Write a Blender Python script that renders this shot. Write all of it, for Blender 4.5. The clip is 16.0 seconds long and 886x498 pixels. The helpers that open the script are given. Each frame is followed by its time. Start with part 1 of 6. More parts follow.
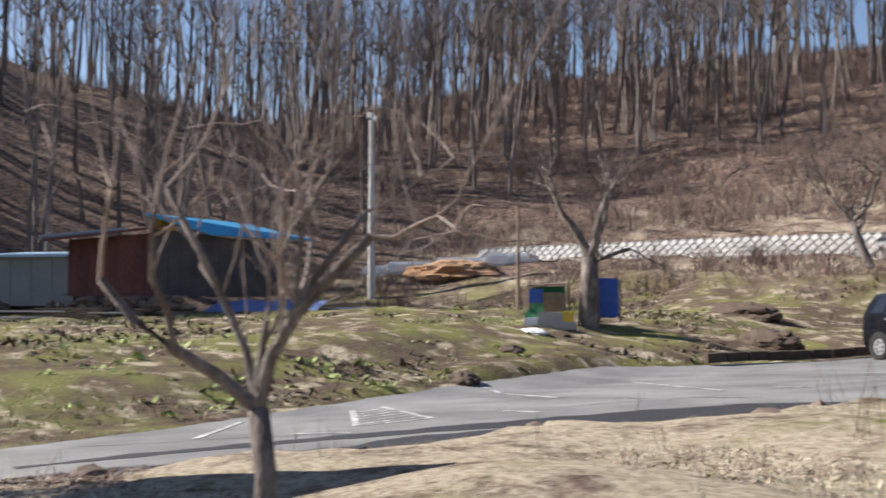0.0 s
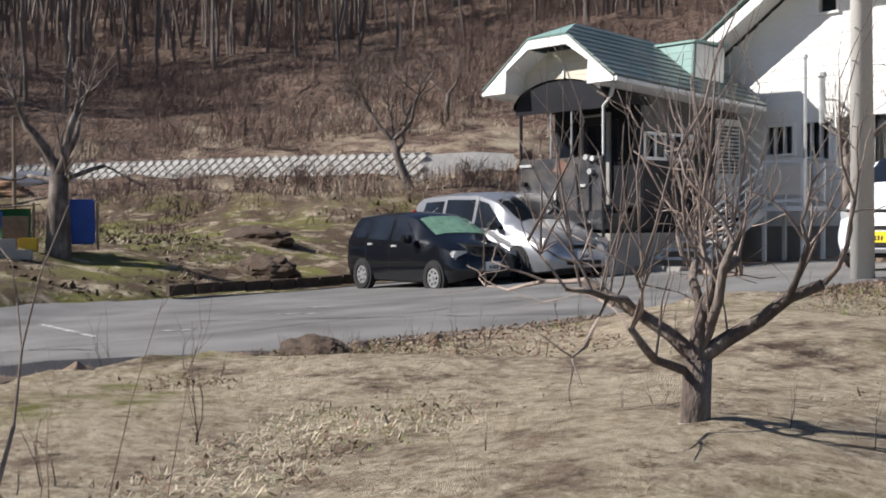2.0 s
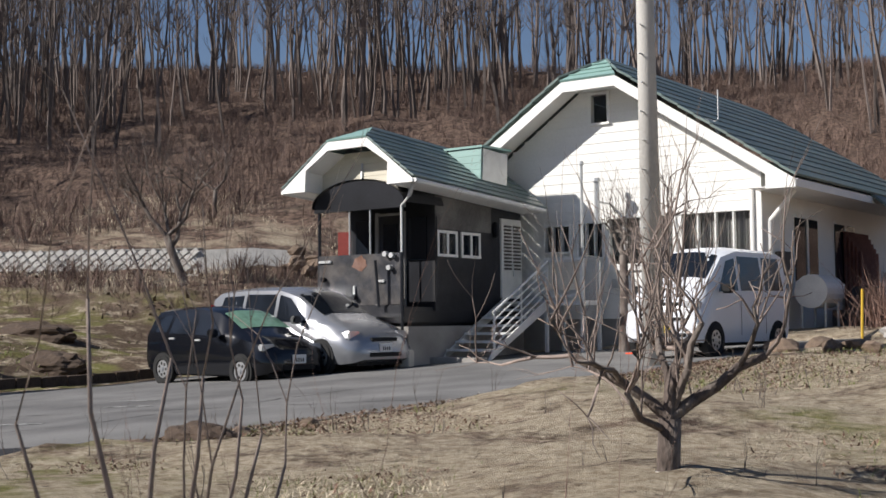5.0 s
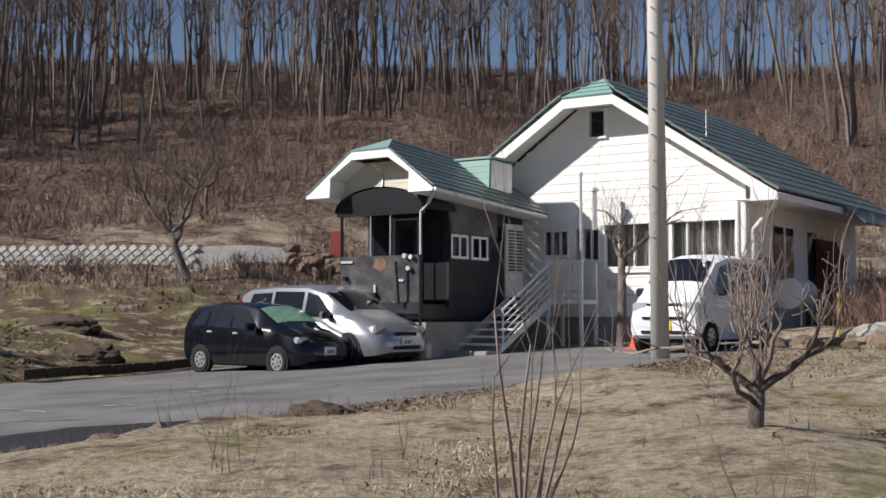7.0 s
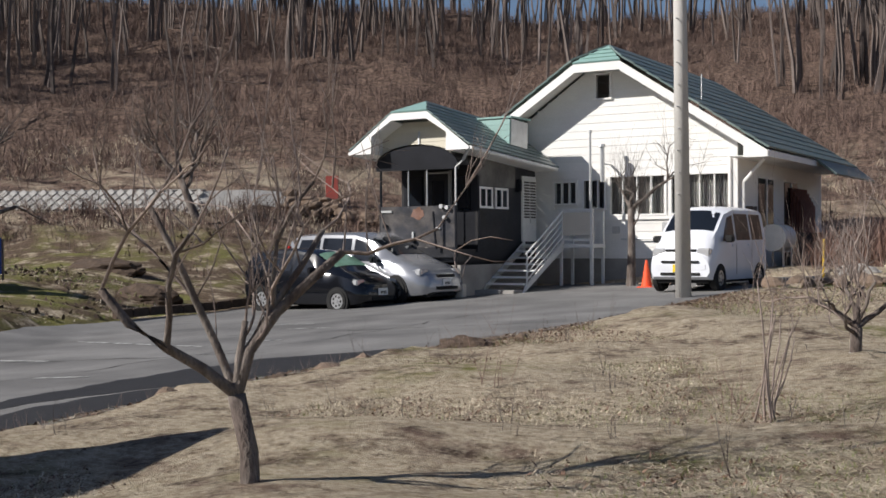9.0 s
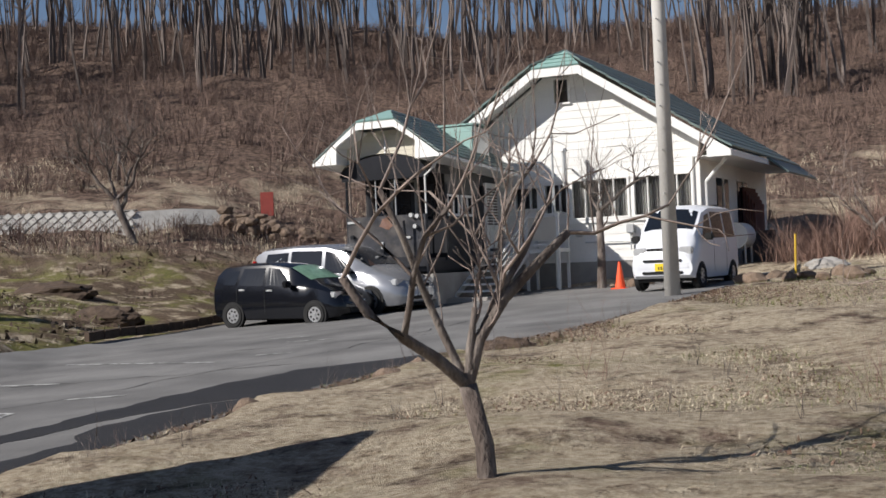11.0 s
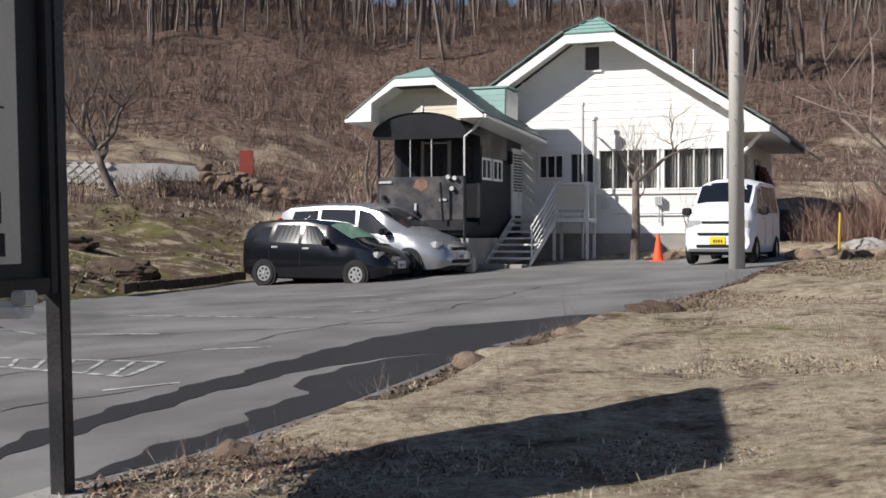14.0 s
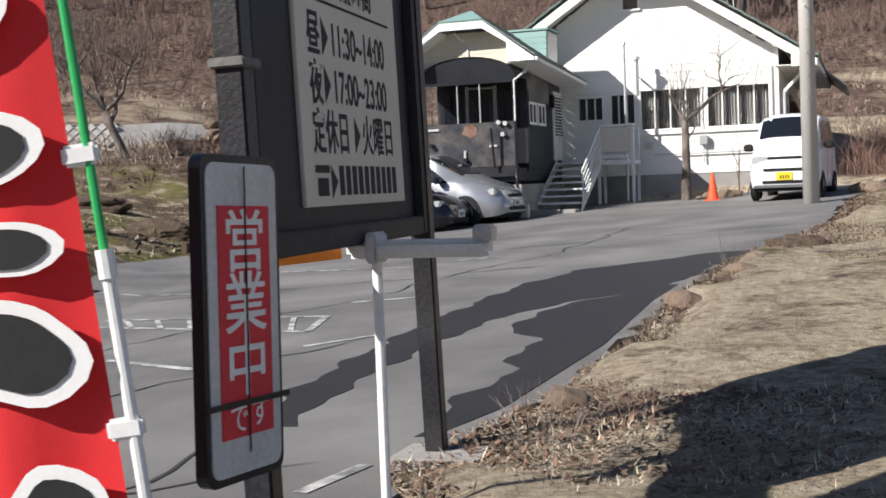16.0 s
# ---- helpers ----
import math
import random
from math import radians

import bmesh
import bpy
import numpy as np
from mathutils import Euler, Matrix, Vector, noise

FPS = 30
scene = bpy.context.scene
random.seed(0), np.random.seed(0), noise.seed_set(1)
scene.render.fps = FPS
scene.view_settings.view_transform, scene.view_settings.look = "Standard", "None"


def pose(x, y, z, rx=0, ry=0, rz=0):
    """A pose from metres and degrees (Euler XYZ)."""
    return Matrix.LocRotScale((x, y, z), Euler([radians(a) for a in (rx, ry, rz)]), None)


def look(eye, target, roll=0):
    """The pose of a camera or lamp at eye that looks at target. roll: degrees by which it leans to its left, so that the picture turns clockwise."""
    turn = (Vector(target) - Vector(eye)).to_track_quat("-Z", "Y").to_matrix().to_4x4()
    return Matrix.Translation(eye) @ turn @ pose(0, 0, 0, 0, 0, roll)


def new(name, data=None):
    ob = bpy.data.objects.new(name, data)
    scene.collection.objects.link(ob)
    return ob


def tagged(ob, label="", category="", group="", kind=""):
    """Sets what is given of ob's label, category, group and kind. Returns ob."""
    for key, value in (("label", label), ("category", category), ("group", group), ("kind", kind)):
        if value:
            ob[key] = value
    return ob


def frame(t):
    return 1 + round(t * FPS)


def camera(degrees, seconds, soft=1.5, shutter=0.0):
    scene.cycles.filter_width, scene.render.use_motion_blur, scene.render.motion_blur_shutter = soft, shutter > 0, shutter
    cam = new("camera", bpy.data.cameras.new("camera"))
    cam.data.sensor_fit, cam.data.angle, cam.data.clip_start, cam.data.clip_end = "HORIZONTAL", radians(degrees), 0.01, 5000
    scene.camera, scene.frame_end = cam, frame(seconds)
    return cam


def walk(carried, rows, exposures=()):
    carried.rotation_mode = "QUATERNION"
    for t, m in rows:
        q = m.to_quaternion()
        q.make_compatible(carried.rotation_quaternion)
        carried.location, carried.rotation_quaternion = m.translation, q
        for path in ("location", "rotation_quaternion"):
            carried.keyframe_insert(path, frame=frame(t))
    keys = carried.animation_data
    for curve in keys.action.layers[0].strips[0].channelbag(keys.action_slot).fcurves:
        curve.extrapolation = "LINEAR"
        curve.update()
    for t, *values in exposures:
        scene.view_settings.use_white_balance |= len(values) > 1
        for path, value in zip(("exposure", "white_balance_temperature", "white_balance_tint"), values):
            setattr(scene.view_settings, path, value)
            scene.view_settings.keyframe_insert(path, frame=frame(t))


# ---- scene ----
PATH = [
    (0, (20.480, -19.750, 1.180), (18.662, -18.922, 1.273), 0.0),
    (0.5, (20.295, -18.692, 1.256), (18.590, -17.649, 1.314), -0.9),
    (1, (20.091, -16.890, 1.253), (18.403, -15.818, 1.204), 0.4),
    (1.5, (19.676, -15.218, 1.253), (18.048, -14.059, 1.175), -0.1),
    (2, (19.501, -15.183, 1.255), (18.007, -13.854, 1.218), -0.3),
    (2.5, (19.323, -15.046, 1.263), (17.900, -13.643, 1.337), -1.9),
    (3, (19.150, -15.026, 1.263), (17.839, -13.520, 1.387), -0.9),
    (3.5, (19.009, -15.043, 1.264), (17.810, -13.450, 1.430), -2.1),
    (4, (19.109, -15.383, 1.263), (17.851, -13.835, 1.408), -1.1),
    (4.2, (19.156, -15.724, 1.262), (17.921, -14.157, 1.400), -0.7),
    (6.3, (19.289, -17.800, 1.110), (18.127, -16.175, 1.221), -0.6),
    (6.5, (19.345, -18.129, 1.133), (18.173, -16.512, 1.246), -0.3),
    (7, (19.531, -19.359, 1.249), (18.410, -17.706, 1.357), 0.0),
    (7.5, (19.635, -20.619, 1.361), (18.566, -18.931, 1.456), -0.2),
    (8, (19.614, -22.006, 1.448), (18.546, -20.315, 1.497), -0.1),
    (8.5, (19.488, -23.208, 1.535), (18.460, -21.493, 1.526), -0.1),
    (9, (19.294, -23.733, 1.538), (18.272, -22.014, 1.536), -0.3),
    (11.3, (17.084, -24.482, 1.336), (16.239, -22.670, 1.359), -2.0),
    (11.5, (16.875, -24.532, 1.314), (16.040, -22.715, 1.336), -1.5),
    (12, (16.326, -24.669, 1.285), (15.503, -22.846, 1.231), -0.8),
    (12.5, (15.759, -24.724, 1.265), (14.966, -22.888, 1.236), -1.1),
    (13, (15.191, -24.838, 1.240), (14.435, -22.987, 1.211), -0.9),
    (13.5, (14.639, -24.855, 1.208), (13.909, -22.994, 1.184), -0.4),
    (14, (14.139, -24.913, 1.182), (13.412, -23.049, 1.159), -0.0),
    (14.5, (13.573, -24.937, 1.142), (12.873, -23.064, 1.110), -0.7),
    (15, (12.968, -24.984, 1.113), (12.177, -23.147, 1.077), -1.8),
    (15.5, (12.418, -25.063, 1.097), (11.662, -23.214, 1.007), -2.3),
    (16, (11.849, -25.186, 1.084), (11.183, -23.302, 0.985), -2.2),
]
cam = camera(39.57, 16.0, soft=1.6, shutter=0.2)
walk(cam, [(t, look(eye, target, roll)) for t, eye, target, roll in PATH],
     exposures=[(0, 0.95), (0.5, 0.80), (1, 0.68), (1.5, 0.48), (3, 0.38), (4.2, 0.24), (7, 0.06), (9, 0.03), (12.5, 0.09), (14.5, 0.22), (15.2, 0.38), (16, 0.42)])

# ---------------------------------------------------------------- light
SUN_EL, SUN_AZ = radians(34), math.atan2(-0.70, -0.72)
world = bpy.data.worlds.new("world")
scene.world = world
world.use_nodes = True
wn = world.node_tree
sky = wn.nodes.new("ShaderNodeTexSky")
sky.sky_type, sky.sun_disc = "NISHITA", False
sky.sun_elevation, sky.sun_rotation = SUN_EL, SUN_AZ
sky.air_density, sky.dust_density = 1.0, 0.6
wn.nodes["Background"].inputs[1].default_value = 0.058
tint = wn.nodes.new("ShaderNodeMix")
tint.data_type, tint.blend_type = "RGBA", "MULTIPLY"
tint.inputs[0].default_value, tint.inputs[7].default_value = 1.0, (0.96, 1.0, 1.16, 1)
wn.links.new(sky.outputs[0], tint.inputs[6])
wn.links.new(tint.outputs[2], wn.nodes["Background"].inputs[0])
sun = bpy.data.lights.new("sun", "SUN")
sun.energy, sun.angle, sun.color = 5.6, radians(0.55), (1.0, 0.95, 0.90)
sun_ob = new("sun", sun)
sun_ob.matrix_world = look((-70 * math.cos(SUN_EL), -72 * math.cos(SUN_EL), 100 * math.sin(SUN_EL)), (0, 0, 0))


# ---------------------------------------------------------------- materials
def mat(name, color, rough=0.8, metal=0.0, vary=0.25, scale=6.0, fine=60.0, bump=0.2, second=None, island=0.0, spec=0.4, wear=None, object_random=0.0, stretch=None):
    """A surface with two scales of variation, a fine relief and, if given, worn patches of a second colour."""
    m = bpy.data.materials.new(name)
    m.use_nodes = True
    nt = m.node_tree
    nd, ln = nt.nodes, nt.links
    bsdf = nd["Principled BSDF"]
    tc = nd.new("ShaderNodeTexCoord")
    co = tc.outputs["Object"]
    if stretch:
        mp = nd.new("ShaderNodeMapping")
        mp.inputs["Scale"].default_value = stretch
        ln.new(co, mp.inputs[0])
        co = mp.outputs[0]
    n1, n2 = nd.new("ShaderNodeTexNoise"), nd.new("ShaderNodeTexNoise")
    for n, s, d in ((n1, scale, 5), (n2, fine, 3)):
        n.inputs["Scale"].default_value, n.inputs["Detail"].default_value = s, d
        ln.new(co, n.inputs["Vector"])
    add = nd.new("ShaderNodeMath")
    add.operation = "ADD"
    ln.new(n1.outputs["Fac"], add.inputs[0])
    ln.new(n2.outputs["Fac"], add.inputs[1])
    rng = nd.new("ShaderNodeMapRange")
    rng.inputs[1].default_value, rng.inputs[2].default_value = 0.7, 1.3
    rng.inputs[3].default_value, rng.inputs[4].default_value = 1 - vary, 1 + vary
    ln.new(add.outputs[0], rng.inputs[0])
    value = rng.outputs[0]
    for amount, node, out in ((island, "ShaderNodeNewGeometry", "Random Per Island"), (object_random, "ShaderNodeObjectInfo", "Random")):
        if amount:
            g = nd.new(node)
            r2 = nd.new("ShaderNodeMapRange")
            r2.inputs[3].default_value, r2.inputs[4].default_value = 1 - amount, 1 + amount
            ln.new(g.outputs[out], r2.inputs[0])
            mul = nd.new("ShaderNodeMath")
            mul.operation = "MULTIPLY"
            ln.new(value, mul.inputs[0])
            ln.new(r2.outputs[0], mul.inputs[1])
            value = mul.outputs[0]
    base = None
    if second:
        mix = nd.new("ShaderNodeMix")
        mix.data_type = "RGBA"
        mix.inputs[6].default_value, mix.inputs[7].default_value = (*color, 1), (*second, 1)
        n3 = nd.new("ShaderNodeTexNoise")
        n3.inputs["Scale"].default_value, n3.inputs["Detail"].default_value = wear or scale * 0.4, 6
        ln.new(co, n3.inputs["Vector"])
        ramp = nd.new("ShaderNodeMapRange")
        ramp.inputs[1].default_value, ramp.inputs[2].default_value = 0.42, 0.62
        ln.new(n3.outputs["Fac"], ramp.inputs[0])
        ln.new(ramp.outputs[0], mix.inputs[0])
        base = mix.outputs[2]
    hsv = nd.new("ShaderNodeHueSaturation")
    hsv.inputs["Color"].default_value = (*color, 1)
    if base:
        ln.new(base, hsv.inputs["Color"])
    ln.new(value, hsv.inputs["Value"])
    ln.new(hsv.outputs[0], bsdf.inputs["Base Color"])
    bsdf.inputs["Roughness"].default_value, bsdf.inputs["Metallic"].default_value = rough, metal
    bsdf.inputs["Specular IOR Level"].default_value = spec
    if bump:
        b = nd.new("ShaderNodeBump")
        b.inputs["Strength"].default_value, b.inputs["Distance"].default_value = bump, 0.02
        ln.new(add.outputs[0], b.inputs["Height"])
        ln.new(b.outputs[0], bsdf.inputs["Normal"])
    return m


def glass_mat(name, tint, rough=0.03):
    m = bpy.data.materials.new(name)
    m.use_nodes = True
    b = m.node_tree.nodes["Principled BSDF"]
    b.inputs["Base Color"].default_value = (*tint, 1)
    b.inputs["Roughness"].default_value, b.inputs["Transmission Weight"].default_value, b.inputs["IOR"].default_value = rough, 1.0, 1.2
    return m


def ground_mat():
    """Matted straw, bare soil and young green, laid out by noise and by the field beyond the road."""
    m = bpy.data.materials.new("ground_soil_grass")
    m.use_nodes = True
    nt = m.node_tree
    nd, ln = nt.nodes, nt.links
    bsdf = nd["Principled BSDF"]
    bsdf.inputs["Roughness"].default_value, bsdf.inputs["Specular IOR Level"].default_value = 0.95, 0.1
    geo = nd.new("ShaderNodeNewGeometry")

    def noise_at(scale, detail=6, stretch=None, rough=0.6):
        n = nd.new("ShaderNodeTexNoise")
        n.inputs["Scale"].default_value, n.inputs["Detail"].default_value, n.inputs["Roughness"].default_value = scale, detail, rough
        if stretch:
            mp = nd.new("ShaderNodeMapping")
            mp.inputs["Scale"].default_value = stretch
            ln.new(geo.outputs["Position"], mp.inputs[0])
            ln.new(mp.outputs[0], n.inputs["Vector"])
        else:
            ln.new(geo.outputs["Position"], n.inputs["Vector"])
        return n.outputs["Fac"]

    def ramp(fac, lo, hi):
        r = nd.new("ShaderNodeMapRange")
        r.inputs[1].default_value, r.inputs[2].default_value = lo, hi
        ln.new(fac, r.inputs[0])
        return r.outputs[0]

    def blend(fac, a, b):
        x = nd.new("ShaderNodeMix")
        x.data_type = "RGBA"
        ln.new(fac, x.inputs[0])
        for socket, v in ((x.inputs[6], a), (x.inputs[7], b)):
            if isinstance(v, tuple):
                socket.default_value = (*v, 1)
            else:
                ln.new(v, socket)
        return x.outputs[2]

    def mul(a, b):
        x = nd.new("ShaderNodeMath")
        x.operation = "MULTIPLY"
        ln.new(a, x.inputs[0])
        ln.new(b, x.inputs[1])
        return x.outputs[0]

    def attr(name):
        a = nd.new("ShaderNodeAttribute")
        a.attribute_name = name
        return a.outputs["Fac"]

    straw = blend(ramp(noise_at(9, 10, (1, 1.5, 1), 0.8), 0.38, 0.62), (0.29, 0.225, 0.15), (0.64, 0.555, 0.42))
    soil = blend(ramp(noise_at(14, 6), 0.35, 0.65), (0.085, 0.06, 0.042), (0.17, 0.125, 0.088))
    green = blend(ramp(noise_at(20, 4), 0.3, 0.7), (0.12, 0.135, 0.04), (0.26, 0.235, 0.09))
    litter = blend(ramp(noise_at(3.2, 9), 0.38, 0.62), (0.06, 0.042, 0.034), (0.215, 0.15, 0.115))
    near = blend(ramp(noise_at(1.3, 10, None, 0.78), 0.50, 0.63), straw, litter)
    near = blend(ramp(noise_at(5.5, 8, None, 0.8), 0.56, 0.64), near, soil)
    near = blend(mul(ramp(noise_at(0.3, 5), 0.53, 0.66), ramp(noise_at(3.0, 6), 0.42, 0.62)), near, green)
    field = blend(ramp(noise_at(0.55, 8), 0.40, 0.54), green, soil)
    field = blend(ramp(noise_at(1.7, 6), 0.52, 0.66), field, straw)
    terrace = blend(ramp(noise_at(0.16, 7, (1, 2, 1)), 0.36, 0.50), straw, litter)
    col = blend(attr("field"), near, field)
    col = blend(attr("terrace"), col, terrace)
    col = blend(attr("woods"), col, litter)
    ln.new(col, bsdf.inputs["Base Color"])
    b = nd.new("ShaderNodeBump")
    b.inputs["Strength"].default_value, b.inputs["Distance"].default_value = 0.9, 0.09
    ln.new(noise_at(16, 10, None, 0.75), b.inputs["Height"])
    ln.new(b.outputs[0], bsdf.inputs["Normal"])
    return m


M_GROUND = ground_mat()
M_ASPHALT = mat("asphalt", (0.185, 0.181, 0.174), 0.9, vary=0.28, scale=0.9, fine=130, bump=0.3, second=(0.132, 0.129, 0.125), wear=0.5)
M_CRACK = mat("crack_filler", (0.035, 0.033, 0.031), 0.9, vary=0.3, scale=6, fine=60)
M_DARKASPHALT = mat("dark_asphalt", (0.026, 0.025, 0.025), 0.6, vary=0.2, scale=2.0, fine=160, bump=0.2)
M_LINE = mat("road_paint", (0.5, 0.5, 0.48), 0.8, vary=0.3, scale=8, fine=90, second=(0.16, 0.16, 0.155), wear=5)
M_STONE = mat("stone", (0.20, 0.145, 0.105), 0.9, vary=0.3, scale=5, fine=40, bump=0.5, object_random=0.3)
M_CONCRETE = mat("concrete", (0.36, 0.345, 0.32), 0.9, vary=0.16, scale=1.5, fine=50, second=(0.27, 0.255, 0.235), wear=1.0)
M_BLOCK = mat("wall_blocks", (0.45, 0.435, 0.405), 0.9, vary=0.2, scale=3, fine=40, object_random=0.12)
M_WHITE = mat("white_siding", (0.80, 0.79, 0.755), 0.55, vary=0.05, scale=1.2, fine=30, bump=0.05, object_random=0.03)
M_TRIM = mat("white_trim", (0.82, 0.81, 0.78), 0.5, vary=0.05, scale=2, fine=40, bump=0.03)
M_CREAM = mat("cream_siding", (0.62, 0.58, 0.47), 0.65, vary=0.08, scale=1.5, fine=40, bump=0.05, object_random=0.04)
M_ROOF = mat("green_roof_metal", (0.125, 0.175, 0.165), 0.4, vary=0.2, scale=1.2, fine=30, bump=0.05, second=(0.165, 0.205, 0.19), wear=0.8, object_random=0.12)
M_TEAL = mat("teal_metal_strip", (0.25, 0.40, 0.365), 0.45, vary=0.1, scale=2, fine=40, bump=0.04, object_random=0.06)
M_BLACK = mat("black_paint", (0.014, 0.015, 0.019), 0.32, vary=0.4, scale=2, fine=40, bump=0.08)
M_BLACKW = mat("worn_black_paint", (0.020, 0.021, 0.026), 0.40, vary=0.5, scale=3, fine=50, second=(0.030, 0.029, 0.030), wear=2.2, bump=0.15, spec=0.35)
M_SCUFFED = mat("scuffed_black_panel", (0.036, 0.038, 0.046), 0.36, vary=0.5, scale=4, fine=40, second=(0.085, 0.078, 0.075), wear=2.6, bump=0.2, spec=0.45)
# grey for the reflection painted on the carriage side, and for the sign brackets
M_REFL_BRACKET = mat("grey_reflection_and_weathered_bracket", (0.17, 0.165, 0.155), 0.8, vary=0.3, scale=1.5, fine=30, second=(0.10, 0.095, 0.09), wear=1.2)
M_RUST = mat("rust", (0.24, 0.145, 0.115), 0.9, vary=0.3, scale=6, fine=50, second=(0.16, 0.08, 0.05), bump=0.3)
M_STEEL = mat("galvanised_steel", (0.55, 0.56, 0.56), 0.45, 0.6, vary=0.15, scale=4, fine=60, bump=0.05)
M_WPAINT = mat("white_painted_steel", (0.72, 0.72, 0.70), 0.5, vary=0.1, scale=4, fine=50, bump=0.05)
M_POLE = mat("pole_concrete", (0.50, 0.485, 0.455), 0.85, vary=0.10, scale=2, fine=70, stretch=(1, 1, 0.25))
M_BARK = mat("orchard_bark", (0.105, 0.082, 0.070), 0.95, vary=0.4, scale=9, fine=50, bump=0.8, second=(0.20, 0.172, 0.15), wear=6, stretch=(1, 1, 0.4))
M_TWIG = mat("twigs", (0.27, 0.215, 0.185), 0.9, vary=0.25, scale=6, fine=40, bump=0.0, island=0.25)
M_REDTWIG = mat("reddish_twigs", (0.23, 0.145, 0.115), 0.9, vary=0.25, scale=6, fine=40, bump=0.0, island=0.3)
M_WOODS = mat("bare_wood", (0.145, 0.118, 0.105), 0.95, vary=0.3, scale=0.7, fine=8, bump=0.0, island=0.35)
M_BRUSH = mat("dry_brush", (0.165, 0.113, 0.092), 0.95, vary=0.3, scale=0.5, fine=6, bump=0.0, island=0.4)
M_LITTER = mat("dead_leaves", (0.17, 0.105, 0.072), 0.9, vary=0.3, scale=3, fine=30, bump=0.0, island=0.5)
M_STRAWB = mat("straw_blades", (0.58, 0.50, 0.37), 0.9, vary=0.2, scale=2, fine=20, bump=0.0, island=0.35)
M_GREENB = mat("green_blades", (0.15, 0.18, 0.045), 0.85, vary=0.2, scale=2, fine=20, bump=0.0, island=0.35)
M_LIME = mat("whitewash", (0.66, 0.64, 0.60), 0.9, vary=0.2, scale=8, fine=40, second=(0.45, 0.42, 0.38), wear=9)
M_CARBLACK = mat("black_car_paint", (0.006, 0.007, 0.010), 0.12, vary=0.1, scale=2, fine=30, bump=0.0, spec=0.6)
M_CARSILVER = mat("silver_car_paint", (0.36, 0.37, 0.39), 0.22, 0.55, vary=0.05, scale=2, fine=200, bump=0.0, spec=0.6)
M_CARWHITE = mat("white_car_paint", (0.72, 0.74, 0.78), 0.25, vary=0.04, scale=2, fine=30, bump=0.0, spec=0.6)
M_TYRE = mat("tyre_rubber", (0.015, 0.015, 0.015), 0.85, vary=0.3, scale=6, fine=40)
M_RIM = mat("wheel_rim", (0.55, 0.56, 0.58), 0.3, 0.7, vary=0.1, scale=6, fine=40, bump=0.0)
M_GLASSCAR = mat("tinted_car_glass", (0.010, 0.013, 0.018), 0.06, vary=0.1, scale=2, fine=20, bump=0.0, spec=0.5)
M_SCREEN = mat("green_windscreen_shade", (0.20, 0.36, 0.25), 0.25, vary=0.3, scale=2, fine=10, bump=0.0)
M_LAMP = mat("headlamp", (0.55, 0.56, 0.57), 0.12, 0.3, vary=0.1, scale=8, fine=40, bump=0.0, spec=0.8)
M_REDLAMP = mat("red_tail_lamp", (0.45, 0.02, 0.02), 0.15, vary=0.1, scale=8, fine=40, bump=0.0)
M_YELLOW = mat("yellow_plate", (0.80, 0.58, 0.02), 0.5, vary=0.08, scale=8, fine=40, bump=0.0)
M_PLATE = mat("white_plate", (0.75, 0.75, 0.73), 0.5, vary=0.05, scale=8, fine=40, bump=0.0)
M_INK = mat("black_ink", (0.015, 0.015, 0.015), 0.7, vary=0.3, scale=10, fine=60, bump=0.0)
M_BLUEINK = mat("blue_ink", (0.22, 0.32, 0.60), 0.7, vary=0.2, scale=10, fine=60, bump=0.0)
M_PANEL = mat("cream_sign_panel", (0.62, 0.58, 0.50), 0.55, vary=0.06, scale=1.5, fine=40, bump=0.02)
M_SIGNBOARD = mat("dark_sign_board", (0.022, 0.020, 0.022), 0.6, vary=0.3, scale=3, fine=40, bump=0.1)
M_RED = mat("red_print", (0.62, 0.035, 0.045), 0.6, vary=0.12, scale=4, fine=50, bump=0.02)
M_CRIMSON = mat("crimson_print", (0.52, 0.03, 0.06), 0.6, vary=0.1, scale=4, fine=50, bump=0.0)
M_SILVER = mat("silver_film", (0.55, 0.56, 0.57), 0.5, 0.2, vary=0.15, scale=4, fine=40, bump=0.05)
M_CLOTH = mat("red_banner_cloth", (0.66, 0.025, 0.03), 0.85, vary=0.08, scale=3, fine=200, bump=0.1)
M_WCLOTH = mat("white_banner_print", (0.80, 0.79, 0.77), 0.85, vary=0.05, scale=3, fine=100, bump=0.0)
M_GREENP = mat("green_pole", (0.03, 0.36, 0.10), 0.4, vary=0.1, scale=5, fine=40, bump=0.0)
M_WPLASTIC = mat("white_plastic", (0.74, 0.74, 0.72), 0.4, vary=0.08, scale=5, fine=40, bump=0.0)
M_ORANGE = mat("orange_cone", (0.85, 0.10, 0.03), 0.5, vary=0.1, scale=5, fine=40, bump=0.0)
M_ORANGEL = mat("orange_lamp_cover", (0.90, 0.28, 0.02), 0.4, vary=0.06, scale=5, fine=40, bump=0.0)
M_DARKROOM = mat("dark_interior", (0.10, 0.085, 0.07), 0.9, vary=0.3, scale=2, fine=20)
M_CURTAIN = mat("grey_curtain", (0.13, 0.125, 0.12), 0.9, vary=0.15, scale=3, fine=40, stretch=(8, 1, 0.3))
M_PANE = glass_mat("window_glass", (0.95, 0.97, 0.97))
M_MAROON = mat("maroon_board", (0.10, 0.035, 0.03), 0.85, vary=0.35, scale=1.2, fine=20, second=(0.17, 0.07, 0.055), wear=0.7, stretch=(1, 1, 0.3))
M_SHEDGREY = mat("dark_shed_board", (0.085, 0.075, 0.072), 0.85, vary=0.3, scale=1.5, fine=20)
